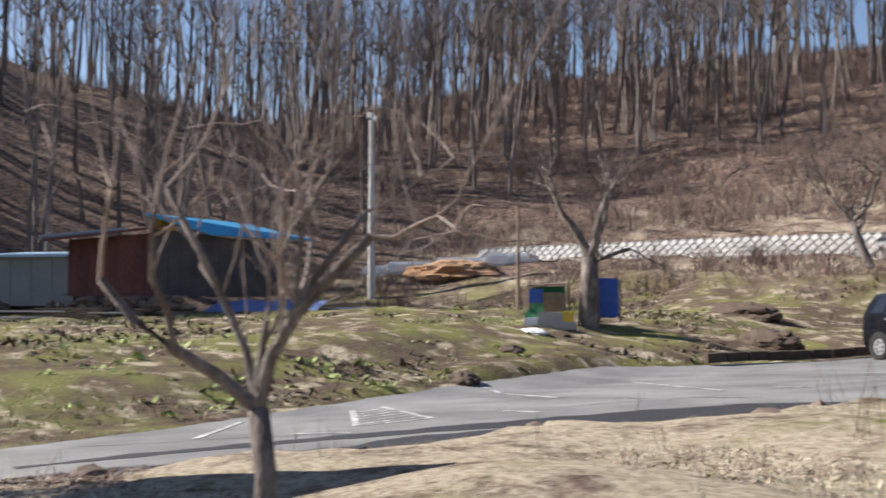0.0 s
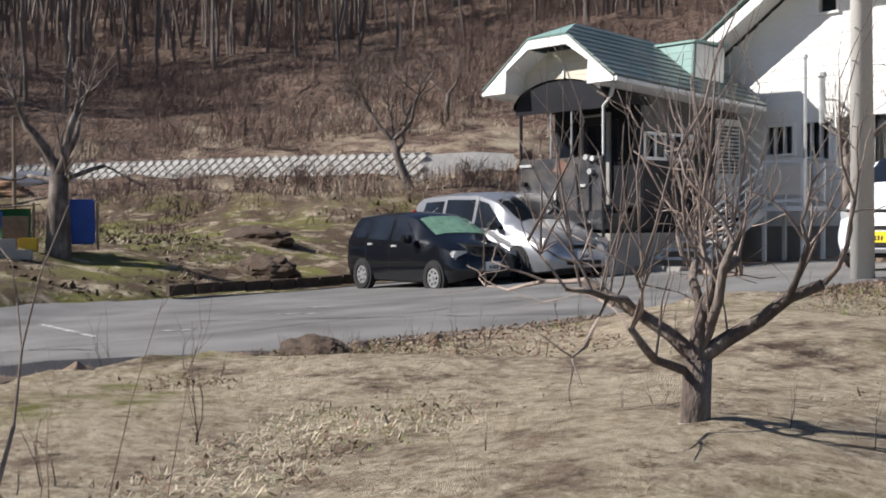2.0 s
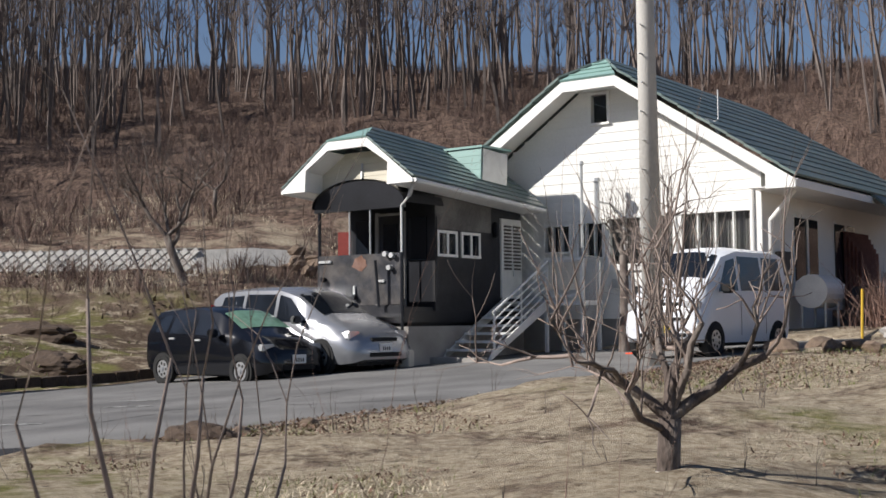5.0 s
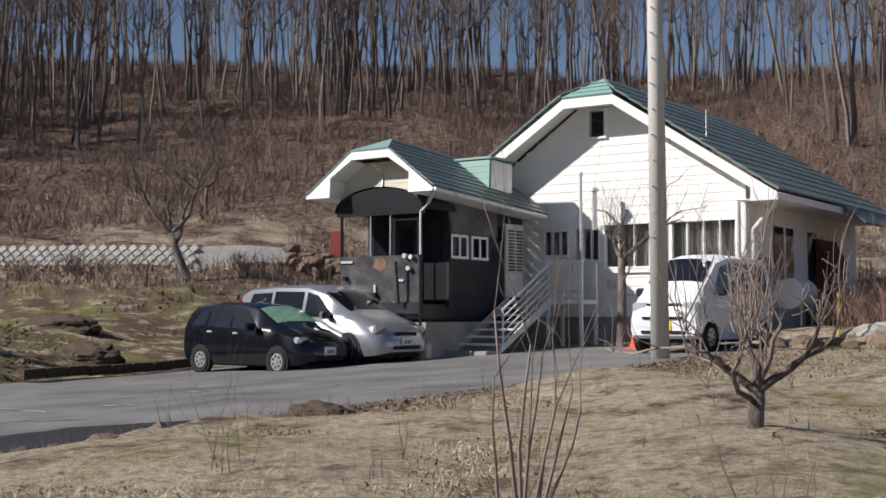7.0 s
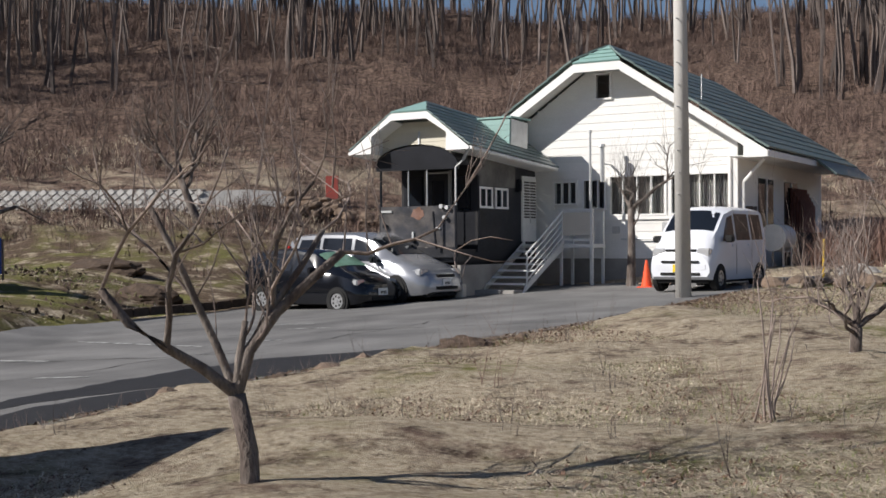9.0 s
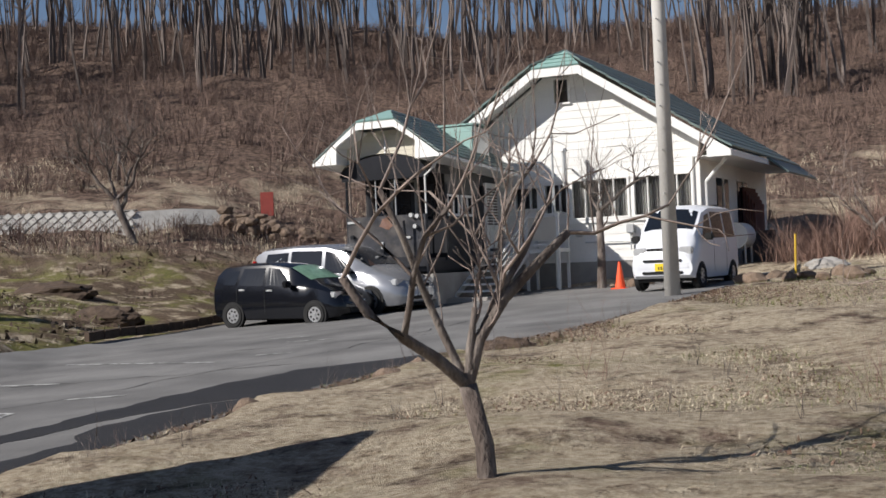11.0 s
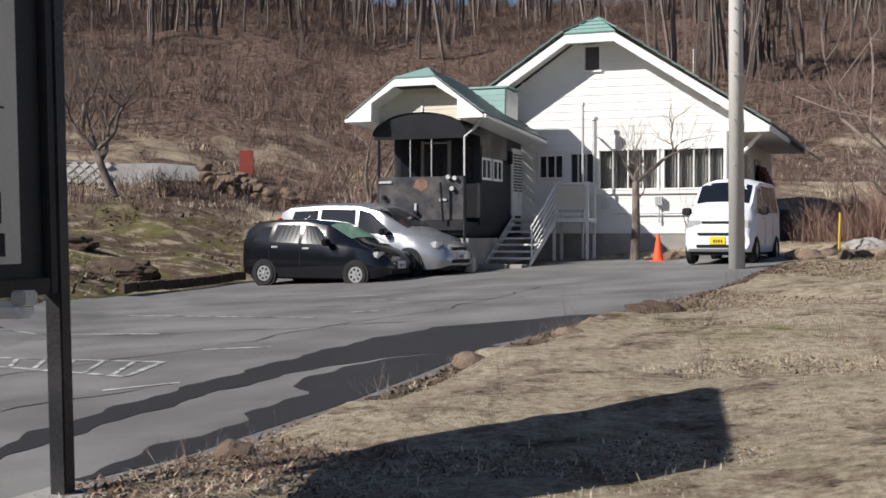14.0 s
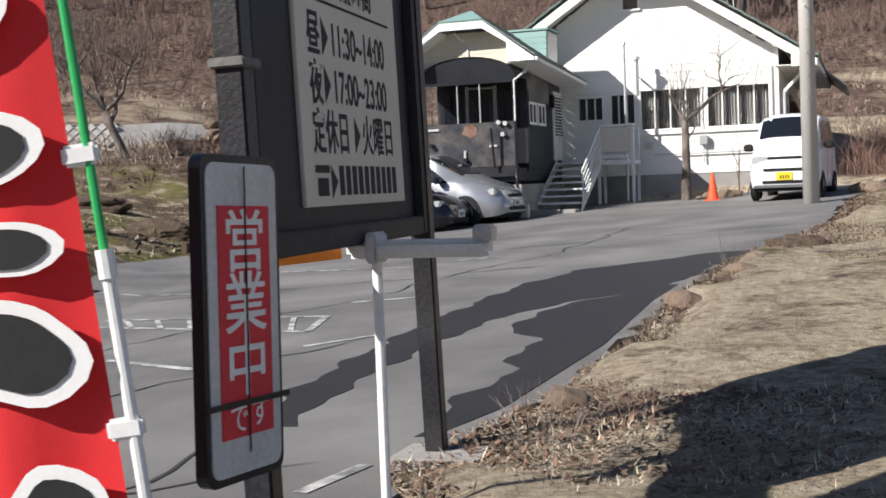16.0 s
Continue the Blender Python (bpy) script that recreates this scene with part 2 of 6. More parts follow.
M_BLUEROOF = mat("blue_sheet_roof", (0.05, 0.30, 0.55), 0.4, vary=0.12, scale=1, fine=20, bump=0.05)
M_REDROOF = mat("dark_red_roof", (0.14, 0.04, 0.035), 0.6, vary=0.25, scale=1, fine=20)
M_PALEBLUE = mat("pale_blue_roof", (0.42, 0.58, 0.70), 0.4, vary=0.12, scale=1, fine=20)
M_GREYWALL = mat("grey_shed_wall", (0.30, 0.31, 0.29), 0.8, vary=0.15, scale=1, fine=20)
M_BLUETARP = mat("blue_tarpaulin", (0.03, 0.09, 0.38), 0.5, vary=0.2, scale=3, fine=30, bump=0.3)
M_GREENTARP = mat("green_netting", (0.05, 0.20, 0.09), 0.8, vary=0.3, scale=4, fine=60, bump=0.2)
M_WOOD = mat("weathered_wood", (0.24, 0.18, 0.13), 0.9, vary=0.3, scale=4, fine=40, bump=0.3, object_random=0.3)
M_OCHRE = mat("bare_orange_earth", (0.33, 0.19, 0.10), 0.95, vary=0.25, scale=1.5, fine=15, bump=0.5)
M_REDSIGN = mat("faded_red_board", (0.27, 0.05, 0.04), 0.8, vary=0.2, scale=3, fine=40)
M_SHEET = mat("white_sheeting", (0.74, 0.74, 0.73), 0.6, vary=0.1, scale=2, fine=20, bump=0.2)
M_YELLOWB = mat("yellow_box", (0.62, 0.40, 0.04), 0.6, vary=0.15, scale=4, fine=40)
M_SOILC = mat("dark_soil_clods", (0.075, 0.052, 0.037), 0.95, vary=0.35, scale=6, fine=40, bump=0.6)


# ---------------------------------------------------------------- mesh helpers
def thing(name, label, category, group="", kind="", at=(0, 0, 0), yaw=0.0):
    e = new(name)
    e.matrix_world = pose(*at, 0, 0, yaw)
    return tagged(e, label, category, group, kind)


def part(name, bm, material, parent, label="", smooth=False):
    me = bpy.data.meshes.new(name)
    if bm.faces:
        bmesh.ops.recalc_face_normals(bm, faces=bm.faces[:])
    bm.to_mesh(me)
    bm.free()
    me.materials.append(material)
    if smooth:
        me.polygons.foreach_set("use_smooth", [True] * len(me.polygons))
    ob = new(name, me)
    if parent is not None:
        ob.parent = parent
    return tagged(ob, label)


def share(name, me, parent, m=None):
    ob = new(name, me)
    ob.parent = parent
    if m is not None:
        ob.matrix_local = m
    return ob


def mesh_of(name, verts, faces, material, parent=None, smooth=False):
    me = bpy.data.meshes.new(name)
    me.from_pydata([tuple(v) for v in verts], [], faces)
    me.materials.append(material)
    if smooth:
        me.polygons.foreach_set("use_smooth", [True] * len(me.polygons))
    ob = new(name, me)
    if parent is not None:
        ob.parent = parent
    return ob


def box(bm, x0, x1, y0, y1, z0, z1, bevel=0.0):
    vs = [bm.verts.new((x, y, z)) for x in (x0, x1) for y in (y0, y1) for z in (z0, z1)]
    fs = [bm.faces.new([vs[i] for i in q]) for q in ((0, 1, 3, 2), (4, 6, 7, 5), (0, 4, 5, 1), (2, 3, 7, 6), (0, 2, 6, 4), (1, 5, 7, 3))]
    if bevel:
        bmesh.ops.bevel(bm, geom=list({e for f in fs for e in f.edges}), offset=bevel, segments=2, affect="EDGES", clamp_overlap=True)
    return bm


def a_box(*v, bevel=0.0):
    return box(bmesh.new(), *v, bevel=bevel)


def tube(bm, p, q, r0, r1=None, n=8, caps=True):
    p, q = Vector(p), Vector(q)
    r1 = r0 if r1 is None else r1
    w = (q - p).normalized()
    u = w.orthogonal().normalized()
    v = w.cross(u)
    a = [bm.verts.new(p + r0 * (math.cos(i * math.tau / n) * u + math.sin(i * math.tau / n) * v)) for i in range(n)]
    b = [bm.verts.new(q + r1 * (math.cos(i * math.tau / n) * u + math.sin(i * math.tau / n) * v)) for i in range(n)]
    for i in range(n):
        bm.faces.new((a[i], a[(i + 1) % n], b[(i + 1) % n], b[i]))
    if caps:
        bm.faces.new(a[::-1])
        bm.faces.new(b)
    return bm


def a_tube(*v, **k):
    return tube(bmesh.new(), *v, **k)


def prism(bm, outline, y0, y1):
    """An outline in x and z, drawn out from y0 to y1."""
    a = [bm.verts.new((x, y0, z)) for x, z in outline]
    b = [bm.verts.new((x, y1, z)) for x, z in outline]
    bm.faces.new(a)
    bm.faces.new(b[::-1])
    for i in range(len(a)):
        j = (i + 1) % len(a)
        bm.faces.new((a[i], b[i], b[j], a[j]))
    return bm


def slab(bm, corners, thick):
    """Four corners, thickened along their normal."""
    c = [Vector(p) for p in corners]
    n = (c[1] - c[0]).cross(c[-1] - c[0]).normalized() * thick
    a = [bm.verts.new(p) for p in c]
    b = [bm.verts.new(p - n) for p in c]
    bm.faces.new(a)
    bm.faces.new(b[::-1])
    for i in range(len(a)):
        j = (i + 1) % len(a)
        bm.faces.new((a[i], b[i], b[j], a[j]))
    return bm


# ---------------------------------------------------------------- lie of the land
def smooth(a, b, v):
    k = np.clip((v - a) / (b - a), 0, 1)
    return k * k * (3 - 2 * k)


EDGE_L = [(-2.4, 9.0), (-1.7, 3.0), (-1.5, -2.0), (-0.9, -6.5), (1.2, -11.0), (4.2, -16.0), (7.2, -21.0), (9.5, -26.0)]
EDGE_R = [(11.9, 4.2), (11.3, 1.0), (11.2, -2.0), (11.1, -5.0), (10.55, -8.0), (10.1, -10.5), (9.95, -13.5), (10.0, -16.0), (9.85, -18.2), (9.45, -19.6), (10.6, -21.6), (13.5, -23.2), (15.0, -27.0)]


def edge_x(line, y):
    pts = sorted((b, a) for a, b in line)
    return np.interp(y, [p[0] for p in pts], [p[1] for p in pts])


def plane(x, y):
    return 0.0437 * np.clip(x, -40, 40) + 0.0375 * np.clip(y, -40, 30) + 0.015


def land(x, y):
    """The height of the ground."""
    x, y = np.asarray(x, float), np.asarray(y, float)
    u = (x - 0.5) * -0.936 + (y + 6) * -0.353
    v = -0.45 * x + 0.89 * y
    z = plane(x, y) + np.interp(u, [0, 1, 5.4, 12, 18, 24, 30, 60], [0, 0.12, 1.15, 1.6, 1.9, 2.2, 2.5, 4])
    z = z + np.interp(v, [9, 12, 14.5, 20, 28, 46, 70, 93, 110, 140, 400], [0, 0.25, 1.2, 2.0, 4.2, 9.6, 17.2, 24.0, 25.5, 23, 5])
    z = z + np.interp(u, [0, 32, 45, 75, 110, 150, 400], [0, 0, 5, 21, 32, 32, 4]) * smooth(60, 5, v)
    return z


def on(x, y, dz=0.0):
    return (x, y, float(land(x, y)) + dz)


def asphalt_mask(x, y):
    inside = (x > edge_x(EDGE_L, y)) & (x < edge_x(EDGE_R, y)) & (y < 7.2)
    return inside


def build_ground():
    xs = np.unique(np.concatenate([np.arange(-700, -120, 40), np.arange(-120, -34, 4), np.arange(-34, -6, 0.9), np.arange(-6, 24, 0.28), np.arange(24, 60, 2.5), np.arange(60, 700, 40)]))
    ys = np.unique(np.concatenate([np.arange(-700, -60, 40), np.arange(-60, -28, 2.5), np.arange(-28, 10, 0.28), np.arange(10, 50, 0.9), np.arange(50, 140, 3), np.arange(140, 800, 40)]))
    gx, gy = np.meshgrid(xs, ys)
    z = land(gx, gy)
    rng = np.random.default_rng(3)
    lump = np.zeros_like(z)
    for k in range(26):
        f = rng.uniform(0.15, 2.6)
        a, ph = rng.uniform(0, math.tau), rng.uniform(0, math.tau)
        lump += np.sin(f * (gx * math.cos(a) + gy * math.sin(a)) + ph) * 0.045 / (0.6 + f)
    hill = smooth(8, 30, -0.45 * gx + 0.89 * gy)
    lump *= 1 + 1.2 * hill
    paved = asphalt_mask(gx, gy)
    near = np.zeros_like(paved)
    near[1:-1, 1:-1] = paved[:-2, 1:-1] | paved[2:, 1:-1] | paved[1:-1, :-2] | paved[1:-1, 2:] | paved[1:-1, 1:-1]
    z = np.where(paved, z - 0.10, z + np.where(near, 0.0, lump + 0.035 + rng.normal(0, 0.012, z.shape)))
    n, m = z.shape
    idx = np.arange(n * m).reshape(n, m)
    faces = np.stack([idx[:-1, :-1], idx[:-1, 1:], idx[1:, 1:], idx[1:, :-1]], -1).reshape(-1, 4)
    ob = mesh_of("ground", np.stack([gx, gy, z], -1).reshape(-1, 3).tolist(), faces.tolist(), M_GROUND, smooth=True)
    u = (gx - 0.5) * -0.936 + (gy + 6) * -0.353
    v = -0.45 * gx + 0.89 * gy
    for name, val in (("field", smooth(-2.5, 0.5, u)), ("terrace", smooth(11, 17, v)), ("woods", np.maximum(smooth(27, 33, v), smooth(28, 33, u)))):
        at = ob.data.attributes.new(name, "FLOAT", "POINT")
        at.data.foreach_set("value", val.reshape(-1).astype(np.float32))
    tagged(ob, "matted straw, soil and young grass rising to a hillside", "ground", kind="structure")


def sheet(name, material, rows, lift, label, category, kind="structure", thick=0.09):
    """A thin sheet laid on the land: rows of (y, x from, x to)."""
    verts, faces = [], []
    cols = 14
    for y, a, b in rows:
        for k in range(cols + 1):
            x = a + (b - a) * k / cols
            verts.append((x, y, float(land(x, y)) + lift))
    n = len(verts)
    for x, y, z in verts[:n]:
        verts.append((x, y, z - thick))
    w = cols + 1
    for r in range(len(rows) - 1):
        for k in range(cols):
            a = r * w + k
            faces.append((a, a + 1, a + w + 1, a + w))
        for k in (0, cols):
            a = r * w + k
            faces.append((a, a + w, a + w + n, a + n))
    for r in (0, len(rows) - 1):
        for k in range(cols):
            a = r * w + k
            faces.append((a, a + 1, a + 1 + n, a + n))
    ob = mesh_of(name, verts, faces, material, smooth=False)
    return tagged(ob, label, category, kind=kind)


build_ground()
rng0 = random.Random(5)
rows = []
for k in range(141):
    y = -27.5 + k * 0.25
    rows.append((y, float(edge_x(EDGE_L, y)) + rng0.uniform(-0.05, 0.05), float(edge_x(EDGE_R, y)) + rng0.uniform(-0.10, 0.10)))
sheet("road", M_ASPHALT, rows, 0.0, "worn grey asphalt drive with faded white bay lines", "road")

# darker, smoother patches along the edge of the drive
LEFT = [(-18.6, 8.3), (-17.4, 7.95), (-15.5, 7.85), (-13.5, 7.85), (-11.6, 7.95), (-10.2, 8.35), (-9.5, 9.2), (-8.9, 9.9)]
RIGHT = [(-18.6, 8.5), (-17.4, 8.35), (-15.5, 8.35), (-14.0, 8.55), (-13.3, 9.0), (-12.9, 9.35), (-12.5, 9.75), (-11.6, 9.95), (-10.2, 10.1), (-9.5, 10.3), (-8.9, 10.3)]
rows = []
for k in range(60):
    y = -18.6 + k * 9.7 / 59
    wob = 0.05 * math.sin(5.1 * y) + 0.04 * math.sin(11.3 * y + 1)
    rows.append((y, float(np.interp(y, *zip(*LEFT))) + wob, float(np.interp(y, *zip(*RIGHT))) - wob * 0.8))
sheet("dark_patch", M_DARKASPHALT, rows, 0.004, "dark smoother streak on the asphalt", "wet patch", thick=0.006)
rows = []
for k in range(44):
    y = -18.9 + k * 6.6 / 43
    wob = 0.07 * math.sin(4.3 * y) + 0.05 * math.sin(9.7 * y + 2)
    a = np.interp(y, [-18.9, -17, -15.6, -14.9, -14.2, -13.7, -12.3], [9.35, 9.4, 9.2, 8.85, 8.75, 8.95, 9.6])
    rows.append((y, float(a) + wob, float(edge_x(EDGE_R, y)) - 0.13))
sheet("dark_patch", M_DARKASPHALT, rows, 0.005, "dark smoother strip beside the grassy verge", "wet patch", thick=0.006)


def paint_line(p, q, w=0.09, label="faded white painted bay line"):
    p, q = Vector((*p, 0)), Vector((*q, 0))
    d = (q - p).normalized()
    s = Vector((-d.y, d.x, 0)) * w / 2
    n = max(2, int((q - p).length / 0.5))
    verts, faces = [], []
    for k in range(n + 1):
        c = p.lerp(q, k / n)
        for side in (1, -1):
            e = c + s * side
            verts.append((e.x, e.y, float(land(e.x, e.y)) + 0.006))
    for k in range(n):
        faces.append((2 * k, 2 * k + 1, 2 * k + 3, 2 * k + 2))
    tagged(mesh_of("road_marking", verts, faces, M_LINE), label, "road marking", "bay lines on the drive", "structure")


for p, q in (((1.6, -7.4), (5.7, -8.5)), ((1.0, -10.2), (4.3, -10.5)), ((6.2, -12.4), (7.0, -12.2)), ((5.9, -7.7), (6.5, -7.5)), ((3.2, -12.9), (6.4, -13.5)), ((6.4, -13.5), (6.7, -14.6)),
             ((3.6, -13.5), (6.7, -14.6)), ((7.1, -15.5), (7.6, -15.0)), ((3.9, -4.4), (4.8, -4.3)), ((5.0, -5.4), (5.9, -5.3)), ((9.25, -20.0), (9.38, -19.5)), ((6.6, -16.5), (4.2, -15.3))):
    paint_line(p, q)
for k in range(6):
    f = 0.12 + k * 0.15
    paint_line((3.2 + 3.2 * f, -12.9 - 0.6 * f), (3.6 + 3.1 * (f + 0.06), -13.5 - 1.1 * (f + 0.06)), 0.06)


# cracks running across the worn asphalt
def crack(p, q, seed, w=0.022):
    rng = random.Random(seed)
    p, q = Vector((*p, 0)), Vector((*q, 0))
    d = (q - p).normalized()
    side = Vector((-d.y, d.x, 0))
    n = max(4, int((q - p).length / 0.22))
    verts, faces, off = [], [], 0.0
    for k in range(n + 1):
        off = off * 0.75 + rng.gauss(0, 0.06)
        c = p.lerp(q, k / n) + side * off
        h = w * rng.uniform(0.3, 1.0) * (1 if 0 < k < n else 0.1)
        for e in (c + side * h, c - side * h):
            verts.append((e.x, e.y, float(land(e.x, e.y)) + 0.005))
    for k in range(n):
        faces.append((2 * k, 2 * k + 1, 2 * k + 3, 2 * k + 2))
    tagged(mesh_of("road_crack", verts, faces, M_CRACK), "dark irregular crack in the worn asphalt", "road crack", "cracks in the drive", "structure")


for k, (p, q) in enumerate((((6.3, -17.9), (7.6, -15.2)), ((4.6, -15.6), (6.2, -12.0)), ((6.2, -12.0), (7.3, -7.6)), ((2.0, -11.4), (7.9, -9.3)), ((7.4, -20.6), (9.2, -19.6)), ((7.9, -21.6), (8.2, -18.9)), ((8.3, -22.0), (9.4, -20.9)), ((4.4, -6.8), (10.6, -4.8)), ((7.3, -7.6), (7.6, -3.0)), ((6.6, -19.6), (8.4, -20.4)))):
    crack(p, q, 60 + k)


# ---------------------------------------------------------------- the white house
HX, HY, WY = 5.87, 7.01, 7.70          # middle of the gable, face of its trim, face of its wall
EAVE, SLOPE, KNEE, HALF = 3.93, 0.648, 6.49, 4.65
BACK = 16.6


def gable_z(x):
    return min(KNEE, EAVE + SLOPE * (HALF - abs(x - HX))) - 0.10


def spans(x0, x1, z0, z1, holes):
    """What is left of a strip when the openings are taken out."""
    cut = [(x0, x1)]
    for a, b, c, d in holes:
        if c < z1 - 0.01 and d > z0 + 0.01:
            nxt = []
            for p, q in cut:
                if b <= p or a >= q:
                    nxt.append((p, q))
                else:
                    if a > p + 0.02:
                        nxt.append((p, a))
                    if b < q - 0.02:
                        nxt.append((b, q))
            cut = nxt
    return cut


WINDOWS = [(5.94, 7.56, 2.43, 3.45), (7.70, 9.31, 2.43, 3.45), (5.15, 5.82, 2.60, 3.38), (4.26, 4.96, 2.76, 3.34)]
ATTIC = (5.53, 5.99, 5.64, 6.28)
HOLES = WINDOWS + [ATTIC]
house = thing("house", "white clapboard house with a green clipped-gable roof", "house")
wall = bmesh.new()
loops = [[(HX - 3.63, 0.3), (HX + 3.63, 0.3), (HX + 3.63, 4.3), (HX + 0.62, 6.38), (HX - 0.62, 6.38), (HX - 3.63, 4.3)]] + [[(p, r), (q, r), (q, t), (p, t)] for p, q, r, t in HOLES]
edges = []
for loop in loops:
    ring = [wall.verts.new((x, WY + 0.03, zz)) for x, zz in loop]
    edges += [wall.edges.new((ring[i], ring[(i + 1) % len(ring)])) for i in range(len(ring))]
bmesh.ops.triangle_fill(wall, edges=edges, use_beauty=True)
solid = bmesh.ops.extrude_face_region(wall, geom=wall.faces[:])
bmesh.ops.translate(wall, vec=(0, 0.15, 0), verts=[v for v in solid["geom"] if isinstance(v, bmesh.types.BMVert)])
part("wall", wall, M_WHITE, house)
part("wall", a_box(HX + 3.48, HX + 3.63, WY + 0.18, BACK, 0.3, 4.5), M_WHITE, house)
part("wall", a_box(HX - 3.63, HX - 3.48, WY + 0.18, BACK, 0.3, 4.5), M_WHITE, house)
part("wall", a_box(HX - 3.48, HX + 3.48, BACK - 0.15, BACK, 0.3, 4.4), M_WHITE, house)
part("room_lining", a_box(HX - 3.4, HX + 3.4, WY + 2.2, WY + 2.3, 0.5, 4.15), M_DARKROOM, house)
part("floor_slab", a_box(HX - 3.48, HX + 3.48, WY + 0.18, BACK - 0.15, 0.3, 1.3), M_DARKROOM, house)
part("foundation", a_box(HX - 3.66, HX + 3.66, WY - 0.02, WY + 0.029, 0.2, 1.22), M_CONCRETE, house, "grey concrete footing")
part("corner_post", a_box(HX + 3.52, HX + 3.67, WY - 0.045, WY + 0.028, 1.22, 4.35), M_TRIM, house)
part("sill_band", a_box(5.1, HX + 3.5, WY - 0.05, WY - 0.004, 2.28, 2.37), M_TRIM, house)
part("base_band", a_box(HX - 3.6, HX + 3.6, WY - 0.04, WY - 0.004, 1.22, 1.30), M_TRIM, house)
for k in range(24):
    z0 = 1.31 + k * 0.215
    z1 = z0 + 0.2145
    lim = 3.52 if z1 < gable_z(HX + 3.52) else (KNEE - 0.12 - z1) / SLOPE + 0.62
    if lim < 0.3 or z1 > 6.37:
        continue
    for a, b in spans(HX - lim, HX + lim, z0, z1, HOLES):
        b0 = bmesh.new()
        prof = [(WY + 0.028, z0), (WY + 0.006, z0), (WY + 0.016, z1), (WY + 0.028, z1)]
        f0 = [b0.verts.new((a + 0.002, y, zz)) for y, zz in prof]
        f1 = [b0.verts.new((b - 0.002, y, zz)) for y, zz in prof]
        b0.faces.new(f0)
        b0.faces.new(f1[::-1])
        for i in range(4):
            b0.faces.new((f0[i], f1[i], f1[(i + 1) % 4], f0[(i + 1) % 4]))
        part("siding_board", b0, M_WHITE, house)


def window(parent, x0, x1, z0, z1, y, leaves, frame_mat=M_TRIM, depth=0.10, curtain=True):
    w = part("window", a_box(x0 - 0.04, x1 + 0.04, y - 0.05, y + depth, z0 - 0.05, z0), frame_mat, parent)
    part("window_frame", a_box(x0 - 0.04, x1 + 0.04, y - 0.04, y + depth, z1, z1 + 0.05), frame_mat, w)
    for k in range(leaves + 1):
        x = x0 + (x1 - x0) * k / leaves
        t = 0.03 if k in (0, leaves) else 0.014
        part("window_frame", a_box(x - t, x + t, y - 0.03, y + depth, z0, z1), frame_mat, w)
    for k in range(leaves):
        a, b = x0 + (x1 - x0) * k / leaves + 0.015, x0 + (x1 - x0) * (k + 1) / leaves - 0.015
        p = part("pane", a_box(a, b, y + 0.05, y + 0.056, z0, z1), M_PANE, w)
        p.visible_shadow = False
        if curtain:
            c = bmesh.new()
            n = 14
            top = [c.verts.new((a + (b - a) * i / n, y + 0.16 + 0.02 * math.sin(i * 2.2), z1)) for i in range(n + 1)]
            low = [c.verts.new((a + (b - a) * i / n, y + 0.16 + 0.02 * math.sin(i * 2.2), z0)) for i in range(n + 1)]
            for i in range(n):
                c.faces.new((top[i], top[i + 1], low[i + 1], low[i]))
            part("curtain", c, M_CURTAIN, w)
    return w


for k, (a, b, c, d) in enumerate(WINDOWS):
    window(house, a, b, c, d, WY, (4, 4, 3, 3)[k])
window(house, *ATTIC, WY, 1, curtain=False)


def roof_side(parent, side, cx, half, eave, knee_x, knee_z, ridge_z, y0, y1, hip, step, thick, material, ridge_from):
    """Lapped metal strips from the eave up to the ridge; the top ones draw back at the clipped gable."""
    run = half
    n = max(3, int(math.hypot(run, ridge_z - eave) / step))
    for k in range(n):
        f0, f1 = k / n, (k + 1) / n
        xa, xb = cx + side * (half - run * f0), cx + side * (half - run * f1)
        za, zb = eave + (ridge_z - eave) * f0, eave + (ridge_z - eave) * f1

        def front(x):
            d = abs(x - cx)
            return y0 if d >= knee_x else y0 + (1 - d / knee_x) * hip
        corners = [(xa, front(xa), za + 0.02), (xa, y1, za + 0.02), (xb, y1, zb), (xb, front(xb), zb)]
        if side > 0:
            corners = corners[::-1]
        part("roof_strip", slab(bmesh.new(), corners, thick), material, parent)


RIDGE = EAVE + SLOPE * HALF + 0.12
RPK = (7.10 - 0.02)
for side in (-1, 1):
    roof_side(house, side, HX, HALF + 0.02, EAVE + 0.06, 0.68, KNEE, RPK, HY - 0.05, BACK + 0.4, 0.87, 0.42, 0.05, M_ROOF, 0)
part("rear_roof", slab(bmesh.new(), [(HX + HALF - 0.05, 11.8, EAVE + 0.07), (HX + HALF - 0.05, BACK + 0.4, EAVE + 0.07), (HX + HALF + 0.55, BACK + 0.4, EAVE - 0.40), (HX + HALF + 0.55, 11.8, EAVE - 0.40)], 0.06), M_ROOF, house, "dark lower eave over the side yard")
hipm = bmesh.new()
slab(hipm, [(HX - 0.70, HY - 0.06, KNEE + 0.07), (HX + 0.70, HY - 0.06, KNEE + 0.07), (HX, HY + 0.85, RPK + 0.03)], 0.05)
part("hip_roof", hipm, M_TEAL, house, "green triangular clipped gable")
for k in range(3):
    f = 0.2 + k * 0.25
    part("hip_batten", a_tube((HX - 0.68 * (1 - f), HY - 0.05 + 0.87 * f, KNEE + 0.09 + (RPK - KNEE - 0.04) * f), (HX + 0.68 * (1 - f), HY - 0.05 + 0.87 * f, KNEE + 0.09 + (RPK - KNEE - 0.04) * f), 0.018, n=6), M_TEAL, house)
